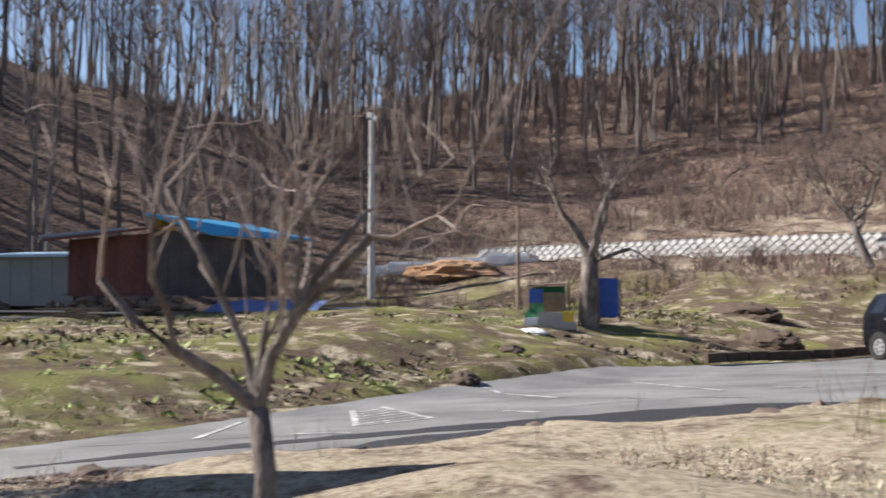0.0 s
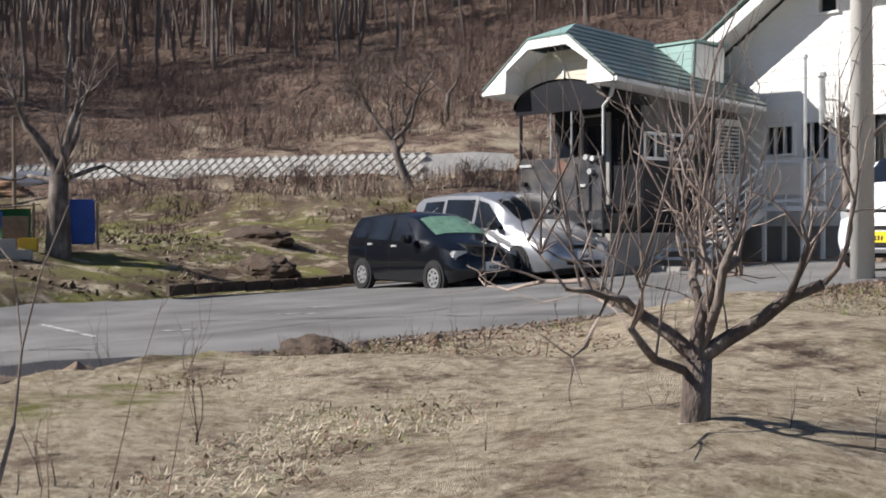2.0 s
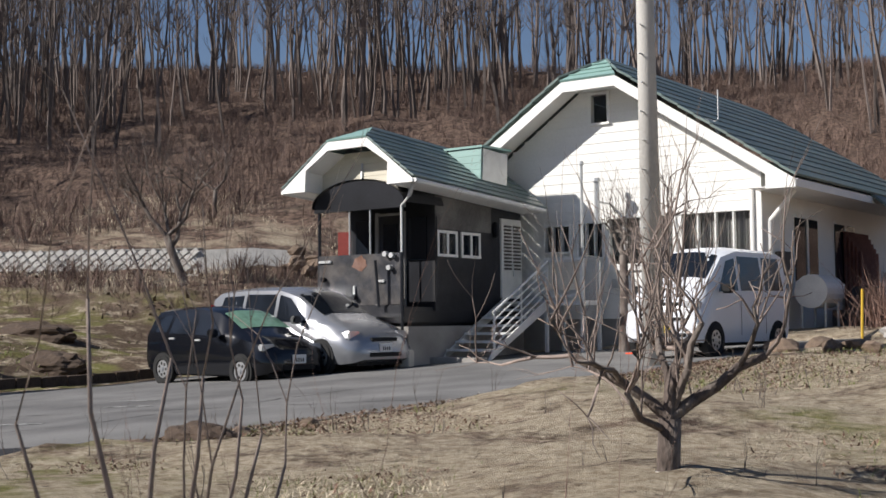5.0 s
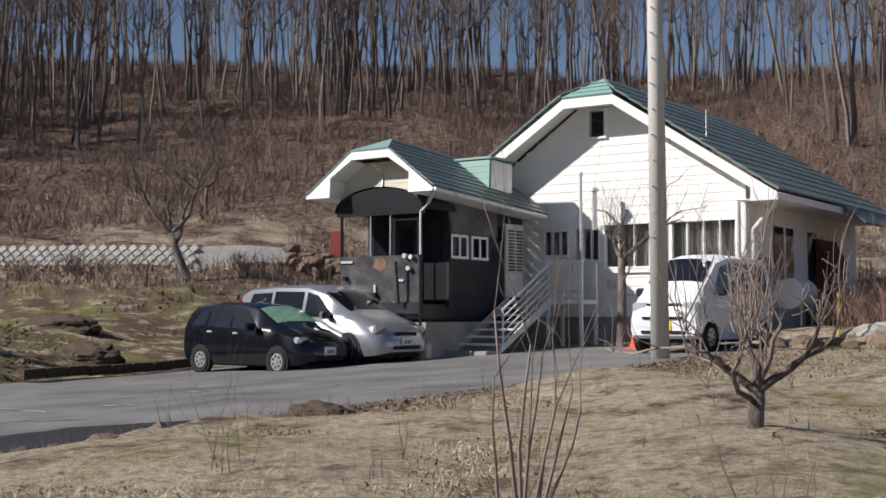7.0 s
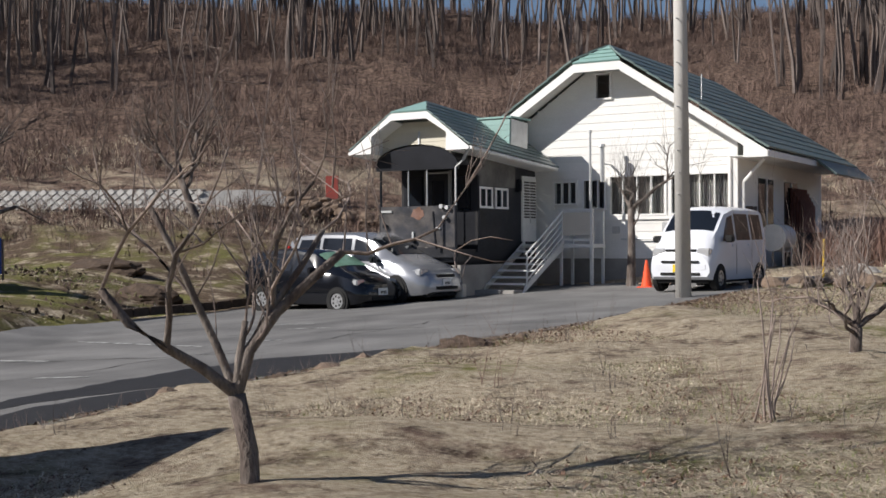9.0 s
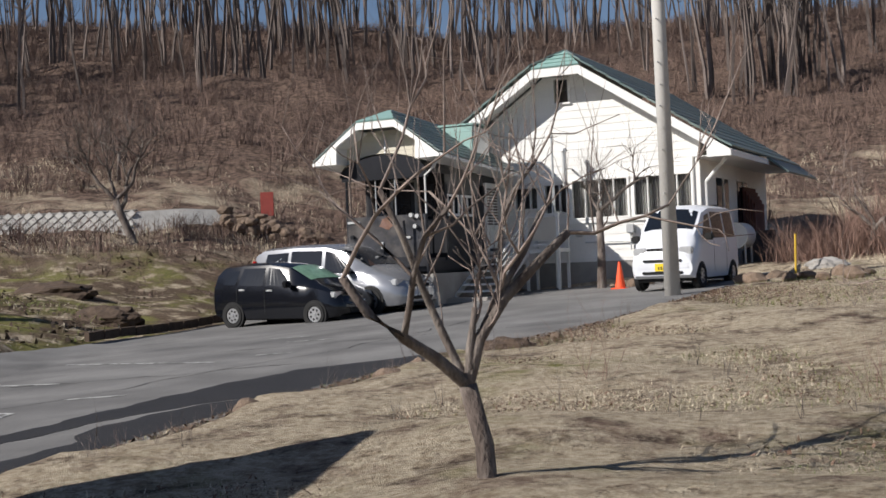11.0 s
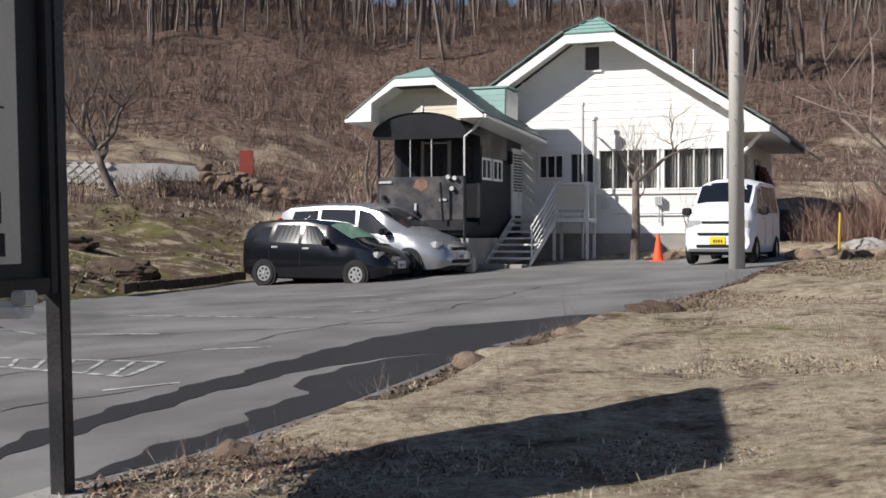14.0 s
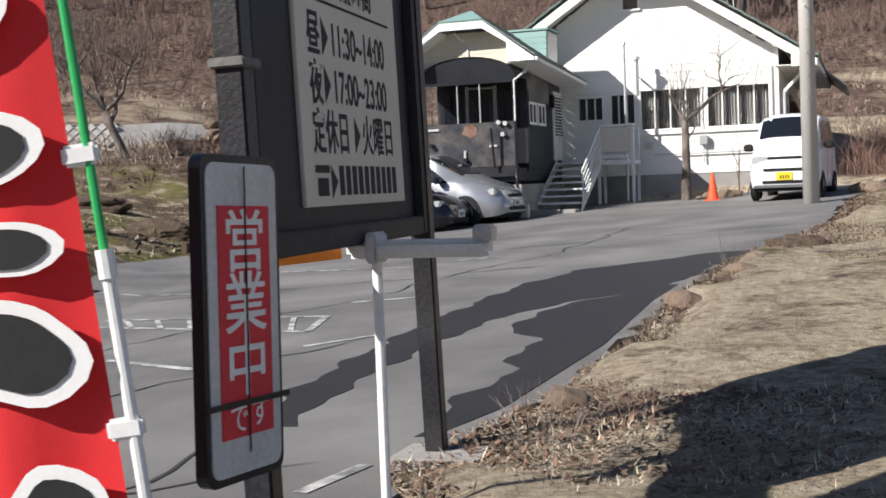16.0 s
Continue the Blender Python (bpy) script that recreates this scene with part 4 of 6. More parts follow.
def vehicle(name, label, at, yaw, st, paint, wheels, wheel_r, plate, side_windows, screen, rear_screen, extras):
    """A body lofted through stations (x, sill, mid height, belt height, roof-edge height, top, half widths at sill, mid, belt, roof edge)."""
    car = thing(name, label, "car", at=at, yaw=yaw)
    b = bmesh.new()
    rows = []
    for x, zs, zm, zb, ze, zt, ws, wm, wb, we in st:
        half = [(ws, zs), (wm, (zs + zm) / 2), (wm, zm), (wb, zb), (we, ze), (we * 0.6, zt - 0.3 * (zt - ze) * 0.4), (0, zt)]
        ring = [(x, -w, zz) for w, zz in half] + [(x, w, zz) for w, zz in half[-2::-1]]
        rows.append([b.verts.new(p) for p in ring])
    for r0, r1 in zip(rows, rows[1:]):
        for i in range(len(r0) - 1):
            b.faces.new((r0[i], r0[i + 1], r1[i + 1], r1[i]))
        b.faces.new((r0[-1], r0[0], r1[0], r1[-1]))
    b.faces.new(rows[0][::-1])
    b.faces.new(rows[-1])
    body = part("body", b, paint, car, smooth=True)
    body.data.set_sharp_from_angle(angle=radians(38))
    X = [s[0] for s in st]

    def at_x(x, k):
        return float(np.interp(x, X, [s[k] for s in st]))

    def side_point(x, f, side, off=0.006):
        zb, ze, wb, we = (at_x(x, k) for k in (3, 4, 8, 9))
        return (x, side * (wb + (we - wb) * f + off), zb + (ze - zb) * f)
    for (xa, xb, ta, tb, fa, fb) in side_windows:
        for side in (-1, 1):
            g = bmesh.new()
            n = 6
            lo = [g.verts.new(side_point(xa + (xb - xa) * i / n, fa, side)) for i in range(n + 1)]
            up = [g.verts.new(side_point(ta + (tb - ta) * i / n, fb, side)) for i in range(n + 1)]
            for i in range(n):
                g.faces.new((lo[i], lo[i + 1], up[i + 1], up[i]))
            part("side_window", g, M_GLASSCAR, car)
    for (xa, xb, mt, nm) in ((*screen, "windscreen"), (*rear_screen, "rear_window")):
        g = bmesh.new()
        n = 6
        grid = []
        for i in range(n + 1):
            x = xa + (xb - xa) * i / n
            ze, zt, we = at_x(x, 4), at_x(x, 5), at_x(x, 9)
            grid.append([g.verts.new((x + (0.006 if nm == "windscreen" else -0.006), w * we * 0.9, (zt if abs(w) < 0.5 else zt - (zt - ze) * (abs(w) - 0.5) * 1.5) + 0.008)) for w in (-1, -0.6, -0.2, 0.2, 0.6, 1)])
        for i in range(n):
            for k in range(5):
                g.faces.new((grid[i][k], grid[i + 1][k], grid[i + 1][k + 1], grid[i][k + 1]))
        part(nm, g, mt, car, smooth=True)
    for x in wheels:
        for side in (-1, 1):
            wy = at_x(x, 7)
            h = bmesh.new()
            tube(h, (x, side * (wy - 0.1), wheel_r), (x, side * (wy + 0.004), wheel_r), wheel_r * 1.16, n=28)
            part("wheel_arch", h, M_TYRE, car)
            wheel(car, x, side * (wy + 0.008), wheel_r, side, 0)
    xf, zp = st[-1][0], plate[1]
    part("number_plate", a_box(xf + 0.004, xf + 0.022, -0.165, 0.165, zp, zp + 0.165), plate[0], car)
    for k in range(4):
        part("plate_bar", a_box(xf + 0.023, xf + 0.026, -0.09 + k * 0.055, -0.06 + k * 0.055, zp + 0.03, zp + 0.10), M_INK, car)
    for side in (-1, 1):
        mx = extras["mirror"]
        part("door_mirror", a_box(mx - 0.09, mx + 0.06, side * (at_x(mx, 8) + 0.14) - 0.1, side * (at_x(mx, 8) + 0.14) + 0.1, at_x(mx, 3) + 0.0, at_x(mx, 3) + 0.16, bevel=0.03), extras.get("mirror_mat", paint), car)
        for dx in extras["doors"]:
            part("door_seam", a_box(dx - 0.004, dx + 0.004, side * (at_x(dx, 7) + 0.003) - 0.002, side * (at_x(dx, 7) + 0.003) + 0.002, at_x(dx, 1) + 0.12, at_x(dx, 3) - 0.03), M_INK, car)
            part("door_handle", a_box(dx + 0.06, dx + 0.24, side * (at_x(dx, 8) + 0.012) - 0.02, side * (at_x(dx, 8) + 0.012) + 0.02, at_x(dx, 3) - 0.10, at_x(dx, 3) - 0.06, bevel=0.01), extras.get("handle_mat", paint), car)
        lx, lz, ll, lh = extras["head"]
        lw = at_x(lx, 7) - 0.02
        part("headlight", a_box(lx - ll, lx, side * (lw - 0.16) - 0.16, side * (lw - 0.16) + 0.16, lz, lz + lh, bevel=0.03), M_LAMP, car)
        rx, rz, rl, rh = extras["tail"]
        rw = at_x(rx, 8) - 0.03
        part("tail_light", a_box(rx, rx + rl, side * (rw - 0.03) - 0.06, side * (rw - 0.03) + 0.06, rz, rz + rh, bevel=0.02), M_REDLAMP, car)
    for x0, x1, hw, z0, z1, mt, nm in extras.get("front", ()):
        part(nm, a_box(x0, x1 + 0.012, -hw, hw, z0, z1, bevel=0.012), mt, car)
    for x0, x1, side_w, z0, z1, mt, nm in extras.get("side", ()):
        for side in (-1, 1):
            part(nm, a_box(x0, x1, side * side_w - 0.006, side * side_w + 0.006, z0, z1), mt, car)
    part("underbody", a_box(st[0][0] + 0.15, st[-1][0] - 0.15, -0.6, 0.6, 0.16, 0.4), M_TYRE, car)
    return car


def place(px, py, lx, ly, yaw):
    c, s = math.cos(radians(yaw)), math.sin(radians(yaw))
    x, y = px - (lx * c - ly * s), py - (lx * s + ly * c)
    return (x, y, float(land(px, py)))


FIT_YAW = -5.5
fit_st = [(-1.90, 0.42, 0.55, 0.80, 0.95, 1.00, 0.60, 0.66, 0.66, 0.60), (-1.84, 0.30, 0.62, 0.95, 1.25, 1.32, 0.74, 0.79, 0.77, 0.60), (-1.60, 0.22, 0.62, 0.98, 1.42, 1.49, 0.78, 0.83, 0.80, 0.60), (-1.0, 0.20, 0.60, 0.97, 1.46, 1.53, 0.79, 0.84, 0.82, 0.61),
          (-0.2, 0.20, 0.58, 0.94, 1.46, 1.53, 0.79, 0.84, 0.82, 0.61), (0.35, 0.20, 0.58, 0.92, 1.38, 1.46, 0.79, 0.84, 0.82, 0.61), (0.95, 0.20, 0.58, 0.91, 1.08, 1.13, 0.79, 0.84, 0.81, 0.68), (1.22, 0.20, 0.58, 0.88, 0.96, 1.00, 0.79, 0.84, 0.79, 0.66),
          (1.60, 0.20, 0.55, 0.78, 0.84, 0.88, 0.77, 0.82, 0.74, 0.60), (1.82, 0.24, 0.50, 0.66, 0.70, 0.73, 0.68, 0.74, 0.64, 0.50), (1.92, 0.30, 0.45, 0.56, 0.58, 0.60, 0.52, 0.58, 0.50, 0.40)]
vehicle("hatchback_car", "black five-door hatchback parked on the asphalt", place(0, 0, -1.225, -0.83, FIT_YAW), FIT_YAW, fit_st, M_CARBLACK, (-1.225, 1.225), 0.285, (M_PLATE, 0.42),
        [(-1.05, -0.30, -0.98, -0.32, 0.06, 0.88), (-0.22, 0.62, -0.22, 0.10, 0.06, 0.88), (-1.55, -1.15, -1.40, -1.10, 0.10, 0.80)], (0.99, 0.40, M_SCREEN), (-1.82, -1.62, M_GLASSCAR),
        dict(mirror=0.55, doors=(-1.08, -0.24), head=(1.76, 0.64, 0.42, 0.15), tail=(-1.87, 0.78, 0.12, 0.28), handle_mat=M_STEEL, front=((1.88, 1.93, 0.40, 0.30, 0.40, M_TYRE, "lower_grille"),)))
MINI_YAW = -7
mini_st = [(-2.35, 0.45, 0.60, 0.95, 1.15, 1.22, 0.70, 0.78, 0.76, 0.66), (-2.28, 0.28, 0.66, 1.02, 1.52, 1.60, 0.80, 0.87, 0.85, 0.66), (-2.0, 0.20, 0.66, 1.04, 1.64, 1.71, 0.84, 0.89, 0.87, 0.68), (-1.0, 0.18, 0.64, 1.02, 1.68, 1.76, 0.85, 0.90, 0.88, 0.70),
           (0.0, 0.18, 0.62, 1.00, 1.66, 1.75, 0.85, 0.90, 0.88, 0.70), (0.55, 0.18, 0.62, 0.98, 1.52, 1.62, 0.85, 0.90, 0.88, 0.70), (1.20, 0.18, 0.60, 0.97, 1.16, 1.24, 0.85, 0.90, 0.86, 0.74), (1.55, 0.18, 0.60, 0.94, 1.02, 1.07, 0.84, 0.90, 0.84, 0.72),
           (1.98, 0.19, 0.58, 0.84, 0.90, 0.94, 0.82, 0.88, 0.78, 0.64), (2.22, 0.22, 0.50, 0.66, 0.72, 0.76, 0.72, 0.80, 0.70, 0.55), (2.34, 0.28, 0.42, 0.54, 0.58, 0.60, 0.56, 0.64, 0.56, 0.42)]
vehicle("minivan", "silver minivan parked beside the black hatchback", place(3.05, 1.32, 1.45, -0.89, MINI_YAW), MINI_YAW, mini_st, M_CARSILVER, (-1.45, 1.45), 0.32, (M_PLATE, 0.42),
        [(-1.95, -1.15, -1.85, -1.15, 0.05, 0.85), (-1.05, -0.05, -1.05, -0.08, 0.05, 0.88), (0.05, 1.02, 0.03, 0.35, 0.06, 0.88)], (1.28, 0.50, M_GLASSCAR), (-2.27, -2.02, M_GLASSCAR),
        dict(mirror=0.85, doors=(-1.1, 0.0), head=(2.16, 0.66, 0.5, 0.17), tail=(-2.32, 0.9, 0.1, 0.5), mirror_mat=M_CARBLACK, front=((2.24, 2.32, 0.34, 0.62, 0.70, M_TYRE, "grille"), (2.30, 2.36, 0.42, 0.33, 0.41, M_TYRE, "lower_grille")),
             side=((-1.0, 0.9, 0.905, 0.24, 0.30, M_CARSILVER, "side_skirt"),)))
VAN_YAW = -94
van_st = [(-1.68, 0.40, 0.60, 0.95, 1.55, 1.62, 0.60, 0.66, 0.66, 0.58), (-1.64, 0.26, 0.66, 1.08, 1.72, 1.80, 0.68, 0.72, 0.71, 0.60), (-1.4, 0.22, 0.66, 1.08, 1.78, 1.86, 0.70, 0.735, 0.72, 0.61), (0.2, 0.22, 0.66, 1.06, 1.78, 1.87, 0.70, 0.735, 0.72, 0.61),
          (0.75, 0.22, 0.66, 1.05, 1.66, 1.76, 0.70, 0.735, 0.72, 0.62), (1.15, 0.22, 0.64, 1.04, 1.32, 1.38, 0.70, 0.735, 0.71, 0.64), (1.38, 0.22, 0.62, 1.00, 1.10, 1.13, 0.70, 0.735, 0.70, 0.60), (1.62, 0.24, 0.58, 0.82, 0.88, 0.92, 0.68, 0.72, 0.66, 0.52), (1.69, 0.30, 0.50, 0.68, 0.74, 0.78, 0.62, 0.68, 0.62, 0.48)]
van_at = (10.12, 3.70)
vehicle("kei_van", "small white van with a yellow number plate", (van_at[0], van_at[1], float(land(10.2, 2.6)) + 0.02), VAN_YAW, van_st, M_CARWHITE, (-1.15, 1.20), 0.27, (M_YELLOW, 0.40),
        [(-1.45, -0.72, -1.40, -0.72, 0.05, 0.88), (-0.62, 0.22, -0.62, 0.20, 0.05, 0.88), (0.32, 1.02, 0.30, 0.62, 0.06, 0.86)], (1.20, 0.74, M_GLASSCAR), (-1.67, -1.62, M_GLASSCAR),
        dict(mirror=0.98, doors=(-0.68, 0.26), head=(1.66, 0.72, 0.3, 0.2), tail=(-1.67, 0.8, 0.08, 0.4), mirror_mat=M_TYRE, front=((1.55, 1.66, 0.36, 0.84, 0.90, M_TYRE, "grille"), (1.62, 1.715, 0.44, 0.60, 0.65, M_TYRE, "grille"), (1.60, 1.685, 0.60, 0.44, 0.58, M_CARWHITE, "bumper"), (1.66, 1.71, 0.46, 0.33, 0.39, M_TYRE, "lower_grille"))))

# traffic cone
cone = thing("traffic_cone", "orange plastic traffic cone on the asphalt edge", "traffic cone", at=on(8.16, 4.75, -0.02))
part("cone", a_tube((0, 0, 0.03), (0, 0, 0.68), 0.135, 0.03, n=20), M_ORANGE, cone)
part("base", a_box(-0.19, 0.19, -0.19, 0.19, 0, 0.035, bevel=0.01), M_ORANGE, cone)

# the concrete pole by the drive
pole = thing("utility_pole", "tall pale concrete utility pole at the drive edge", "utility pole", at=on(10.62, 0.5, -0.1))
pole.matrix_world = pose(10.62, 0.5, float(land(10.62, 0.5)) - 0.1, 0, -0.4, 0)
part("shaft", a_tube((0, 0, 0), (0, 0, 11.0), 0.165, 0.115, n=24), M_POLE, pole, smooth=True)
for k in range(14):
    zz = 2.2 + k * 0.45
    part("step_bolt", a_tube((0, -0.12, zz), (0.02 if k % 2 else -0.02, -0.24, zz), 0.012, n=6), M_STEEL, pole)


# ---------------------------------------------------------------- trees and brush
class Wood:
    """Branches as tapered prisms, gathered into one mesh."""

    def __init__(self, sides=4):
        self.v, self.f, self.n, self.nodes = [], [], sides, []

    def limb(self, pts, radii, n=None):
        n = n or self.n
        start = len(self.v)
        for k, (p, r) in enumerate(zip(pts, radii)):
            d = (pts[min(k + 1, len(pts) - 1)] - pts[max(k - 1, 0)])
            d = d.normalized() if d.length > 1e-6 else Vector((0, 0, 1))
            u = d.orthogonal().normalized()
            w = d.cross(u)
            for i in range(n):
                a = i * math.tau / n
                self.v.append(tuple(p + r * (math.cos(a) * u + math.sin(a) * w)))
        for k in range(len(pts) - 1):
            for i in range(n):
                a, b = start + k * n + i, start + k * n + (i + 1) % n
                self.f.append((a, b, b + n, a + n))
        self.f.append(tuple(start + (len(pts) - 1) * n + i for i in range(n)))

    def grow(self, rng, p, d, length, r, depth, spread=0.6, up=0.15, kids=(2, 3), wob=0.18, taper=0.45, n=None, fine=None):
        seg = 4 if depth > 1 else 3
        pts, radii = [p.copy()], [r]
        cur, dire = p.copy(), d.normalized()
        for k in range(seg):
            dire = (dire + Vector((rng.gauss(0, wob), rng.gauss(0, wob), rng.gauss(0, wob) + up * 0.4))).normalized()
            cur = cur + dire * length / seg
            pts.append(cur.copy())
            radii.append(r * (1 - (1 - taper) * (k + 1) / seg))
        (fine if (fine is not None and r < 0.016) else self).limb(pts, radii, n if r > 0.02 else 3)
        if depth <= 0:
            return
        self.nodes += pts[1:]
        for k in range(rng.randint(*kids) + (1 if depth == 1 else 0)):
            f = rng.uniform(0.35, 1.0) if k else 1.0
            i = min(seg, max(1, int(round(f * seg))))
            side = Vector((rng.gauss(0, 1), rng.gauss(0, 1), rng.gauss(0, 0.7))).normalized()
            nd = (pts[i] - pts[i - 1]).normalized() * (1 - spread * 0.5) + side * spread + Vector((0, 0, up))
            self.grow(rng, pts[i], nd, length * rng.uniform(0.55, 0.85), radii[i] * rng.uniform(0.55, 0.8), depth - 1, spread, up, kids, wob, taper, n, fine)

    def make(self, name, material, parent=None, smooth=True):
        return mesh_of(name, self.v, self.f, material, parent, smooth)


def orchard_tree(at, seed, trunk, limbs, label, reach=1.0, lime=0.0, depth=3, twig=M_TWIG, shoots=60, wob=0.18, spread=0.62, kids=(2, 3)):
    """trunk: points and radii from the ground; limbs: (from height share, direction, length, radius)."""
    rng = random.Random(seed)
    e = thing("tree", label, "tree", at=at)
    w, fine = Wood(8), Wood(3)
    pts = [Vector(p) for p in trunk[0]]
    w.limb(pts, trunk[1], 10)
    part_t = w.make("trunk", M_BARK, e)
    if lime:
        c = bmesh.new()
        tube(c, pts[0] + Vector((0, 0, 0.03)), pts[0].lerp(pts[1], lime), trunk[1][0] * 1.04, trunk[1][0] * 0.96, n=10, caps=False)
        part("whitewash", c, M_LIME, part_t, "peeling white limewash")
    b = Wood(6)
    for k, d, length, r in limbs:
        p = pts[-1].lerp(pts[-2], 1 - k) if k < 1 else pts[-1]
        b.grow(rng, p, Vector(d), length * reach, r, depth, spread=spread, up=0.12, kids=kids, wob=wob, taper=0.6, n=6, fine=fine)
    nodes = [p for p in b.nodes if p.length > 0.5]
    for k in range(shoots if nodes else 0):
        fine.grow(rng, rng.choice(nodes), Vector((rng.gauss(0, 0.35), rng.gauss(0, 0.35), 1)), rng.uniform(0.3, 0.75) * reach, rng.uniform(0.005, 0.009), 1, spread=0.5, up=0.3, kids=(1, 2), wob=0.12, taper=0.4, n=3)
    b.make("crown", M_BARK, e)
    tagged(fine.make("twig_mass", twig, e), kind="stuff")
    return e


H = [Vector((0, 0, -0.12)), Vector((0.02, 0.0, 0.35)), Vector((0, 0, 0.5))]
# the two orchard trees on the straw
orchard_tree(on(16.6, -11.3, -0.05), 11, ([(0, 0, -0.1), (0.0, 0.0, 0.26), (0.01, 0.0, 0.47)], (0.070, 0.058, 0.056)),
             [(1, (-0.62, -0.42, 0.55), 0.66, 0.034), (1, (0.06, 0.08, 1.0), 0.58, 0.034), (1, (-0.25, 0.2, 0.9), 0.55, 0.026), (1, (0.55, 0.36, 0.62), 0.66, 0.034), (0.7, (-0.2, -0.7, 0.5), 0.5, 0.022), (1, (0.3, -0.2, 0.8), 0.6, 0.024)],
             "bare pruned fruit tree with a limewashed foot on straw", reach=0.84, lime=0.9, shoots=55, wob=0.24, spread=0.70, kids=(2, 3))
orchard_tree(on(14.5, -18.0, -0.05), 23, ([(0.06, -0.02, -0.08), (0.03, 0.0, 0.4), (-0.05, -0.02, 0.74)], (0.068, 0.056, 0.055)),
             [(1, (-0.70, -0.36, 0.42), 1.05, 0.040), (1, (0.55, 0.28, 0.62), 1.10, 0.042), (1, (0.02, 0.05, 1.0), 0.45, 0.030), (1, (-0.40, -0.1, 0.95), 1.25, 0.028), (1, (0.32, 0.1, 1.0), 1.15, 0.028)],
             "bare fruit tree with a dark rough trunk on straw", reach=1.0, shoots=40, wob=0.2)
orchard_tree(on(7.4, 5.6, -0.05), 31, ([(0, 0, -0.1), (0.03, 0, 1.0), (0.02, 0, 2.0)], (0.13, 0.10, 0.085)),
             [(1, (0.55, 0.05, 0.75), 0.9, 0.06), (1, (-0.35, 0.1, 0.8), 0.4, 0.05), (1, (0.05, -0.1, 0.9), 0.35, 0.05), (0.5, (0.7, 0, 0.3), 0.35, 0.03)],
             "pruned bare tree standing before the white wall", reach=1.3, depth=3, twig=M_BARK, wob=0.24)
orchard_tree(on(-6.15, -3.6, -0.05), 41, ([(0, 0, -0.1), (0.05, 0, 0.9), (0.05, 0, 1.7)], (0.30, 0.24, 0.20)),
             [(1, (-0.5, -0.3, 0.85), 1.6, 0.13), (1, (0.35, 0.25, 1.0), 1.7, 0.12), (1, (0.0, 0.1, 1.0), 1.6, 0.09), (0.8, (0.8, 0.4, 0.35), 1.3, 0.07), (0.8, (-0.8, -0.5, 0.4), 1.2, 0.07)],
             "large bare tree beside a tarpaulin lean-to", reach=0.85, depth=3)
orchard_tree(on(-13.2, 12.4, -0.05), 52, ([(0, 0, -0.1), (-0.35, -0.2, 0.9), (-0.6, -0.3, 1.6)], (0.17, 0.14, 0.12)),
             [(1, (-0.6, -0.4, 0.8), 1.5, 0.08), (1, (0.5, 0.35, 1.0), 1.6, 0.08), (0.4, (0.75, 0.5, 0.8), 1.5, 0.08), (0.6, (-0.1, 0.2, 1.0), 1.6, 0.07)],
             "leaning bare tree on the weedy bank", reach=1.2, depth=3, twig=M_BARK, shoots=200, wob=0.24, kids=(2, 4))
orchard_tree(on(-3.4, 13.0, -0.05), 57, ([(0, 0, -0.1), (0.05, 0, 0.7), (0.1, 0, 1.3)], (0.13, 0.11, 0.10)),
             [(1, (-0.5, -0.3, 0.9), 1.5, 0.07), (1, (0.5, 0.35, 1.0), 1.5, 0.07), (0.4, (0.1, 0.2, 0.9), 1.5, 0.06)], "bare tree behind the railway carriage", reach=1.25, depth=3, twig=M_REDTWIG, shoots=160, wob=0.22)
orchard_tree(on(-22.0, 22.0, -0.05), 58, ([(0, 0, -0.1), (0.05, 0, 0.6), (0.1, 0, 1.2)], (0.12, 0.10, 0.09)),
             [(1, (-0.5, -0.3, 0.6), 1.2, 0.06), (1, (0.5, 0.35, 0.7), 1.2, 0.06)], "small bare fruit tree on the terrace", depth=3)
orchard_tree(on(13.6, 9.0, -0.05), 61, ([(0, 0, -0.1), (0.0, 0, 0.5), (0.1, 0, 0.9)], (0.12, 0.10, 0.09)),
             [(1, (-0.6, -0.1, 0.6), 1.0, 0.06), (1, (0.5, 0.1, 0.7), 1.1, 0.06), (1, (0, 0.1, 1), 1.0, 0.05)], "small bare tree beyond the van", depth=3)


def shrub(at, seed, stems, tall, label, mat1=M_TWIG, spread=0.35, r=0.011, depth=1):
    rng = random.Random(seed)
    e = thing("shrub", label, "shrub", at=at)
    for k in range(stems):
        w = Wood(4)
        a = rng.uniform(0, math.tau)
        s = rng.uniform(0.1, spread)
        p = Vector((0.10 * math.cos(a), 0.10 * math.sin(a), -0.05))
        w.grow(rng, p, Vector((s * math.cos(a), s * math.sin(a), 1.0)), tall * rng.uniform(0.55, 1.0), r * rng.uniform(0.7, 1.15), depth, spread=0.45, up=0.25, kids=(1, 2), wob=0.16, taper=0.4, n=4)
        w.make("stem", mat1, e)
    return e


shrub(on(16.6, -14.4), 3, 8, 1.2, "leafless many-stemmed shrub rising from straw", spread=0.75, r=0.013, depth=2)
shrub(on(16.2, -13.9), 4, 6, 0.55, "thin reddish twigs standing in straw", M_REDTWIG, depth=2, r=0.006)
shrub(on(13.6, -13.2), 6, 7, 0.7, "thin reddish twigs at the road verge", M_REDTWIG, depth=2, r=0.006)
shrub(on(17.9, -14.6), 8, 5, 0.8, "thin reddish twigs standing in straw", M_REDTWIG, depth=2, r=0.005)
shrub(on(8.75, 5.9), 9, 4, 1.6, "thin bare saplings before the white wall", M_BARK, spread=0.25, r=0.022)
rs = random.Random(77)


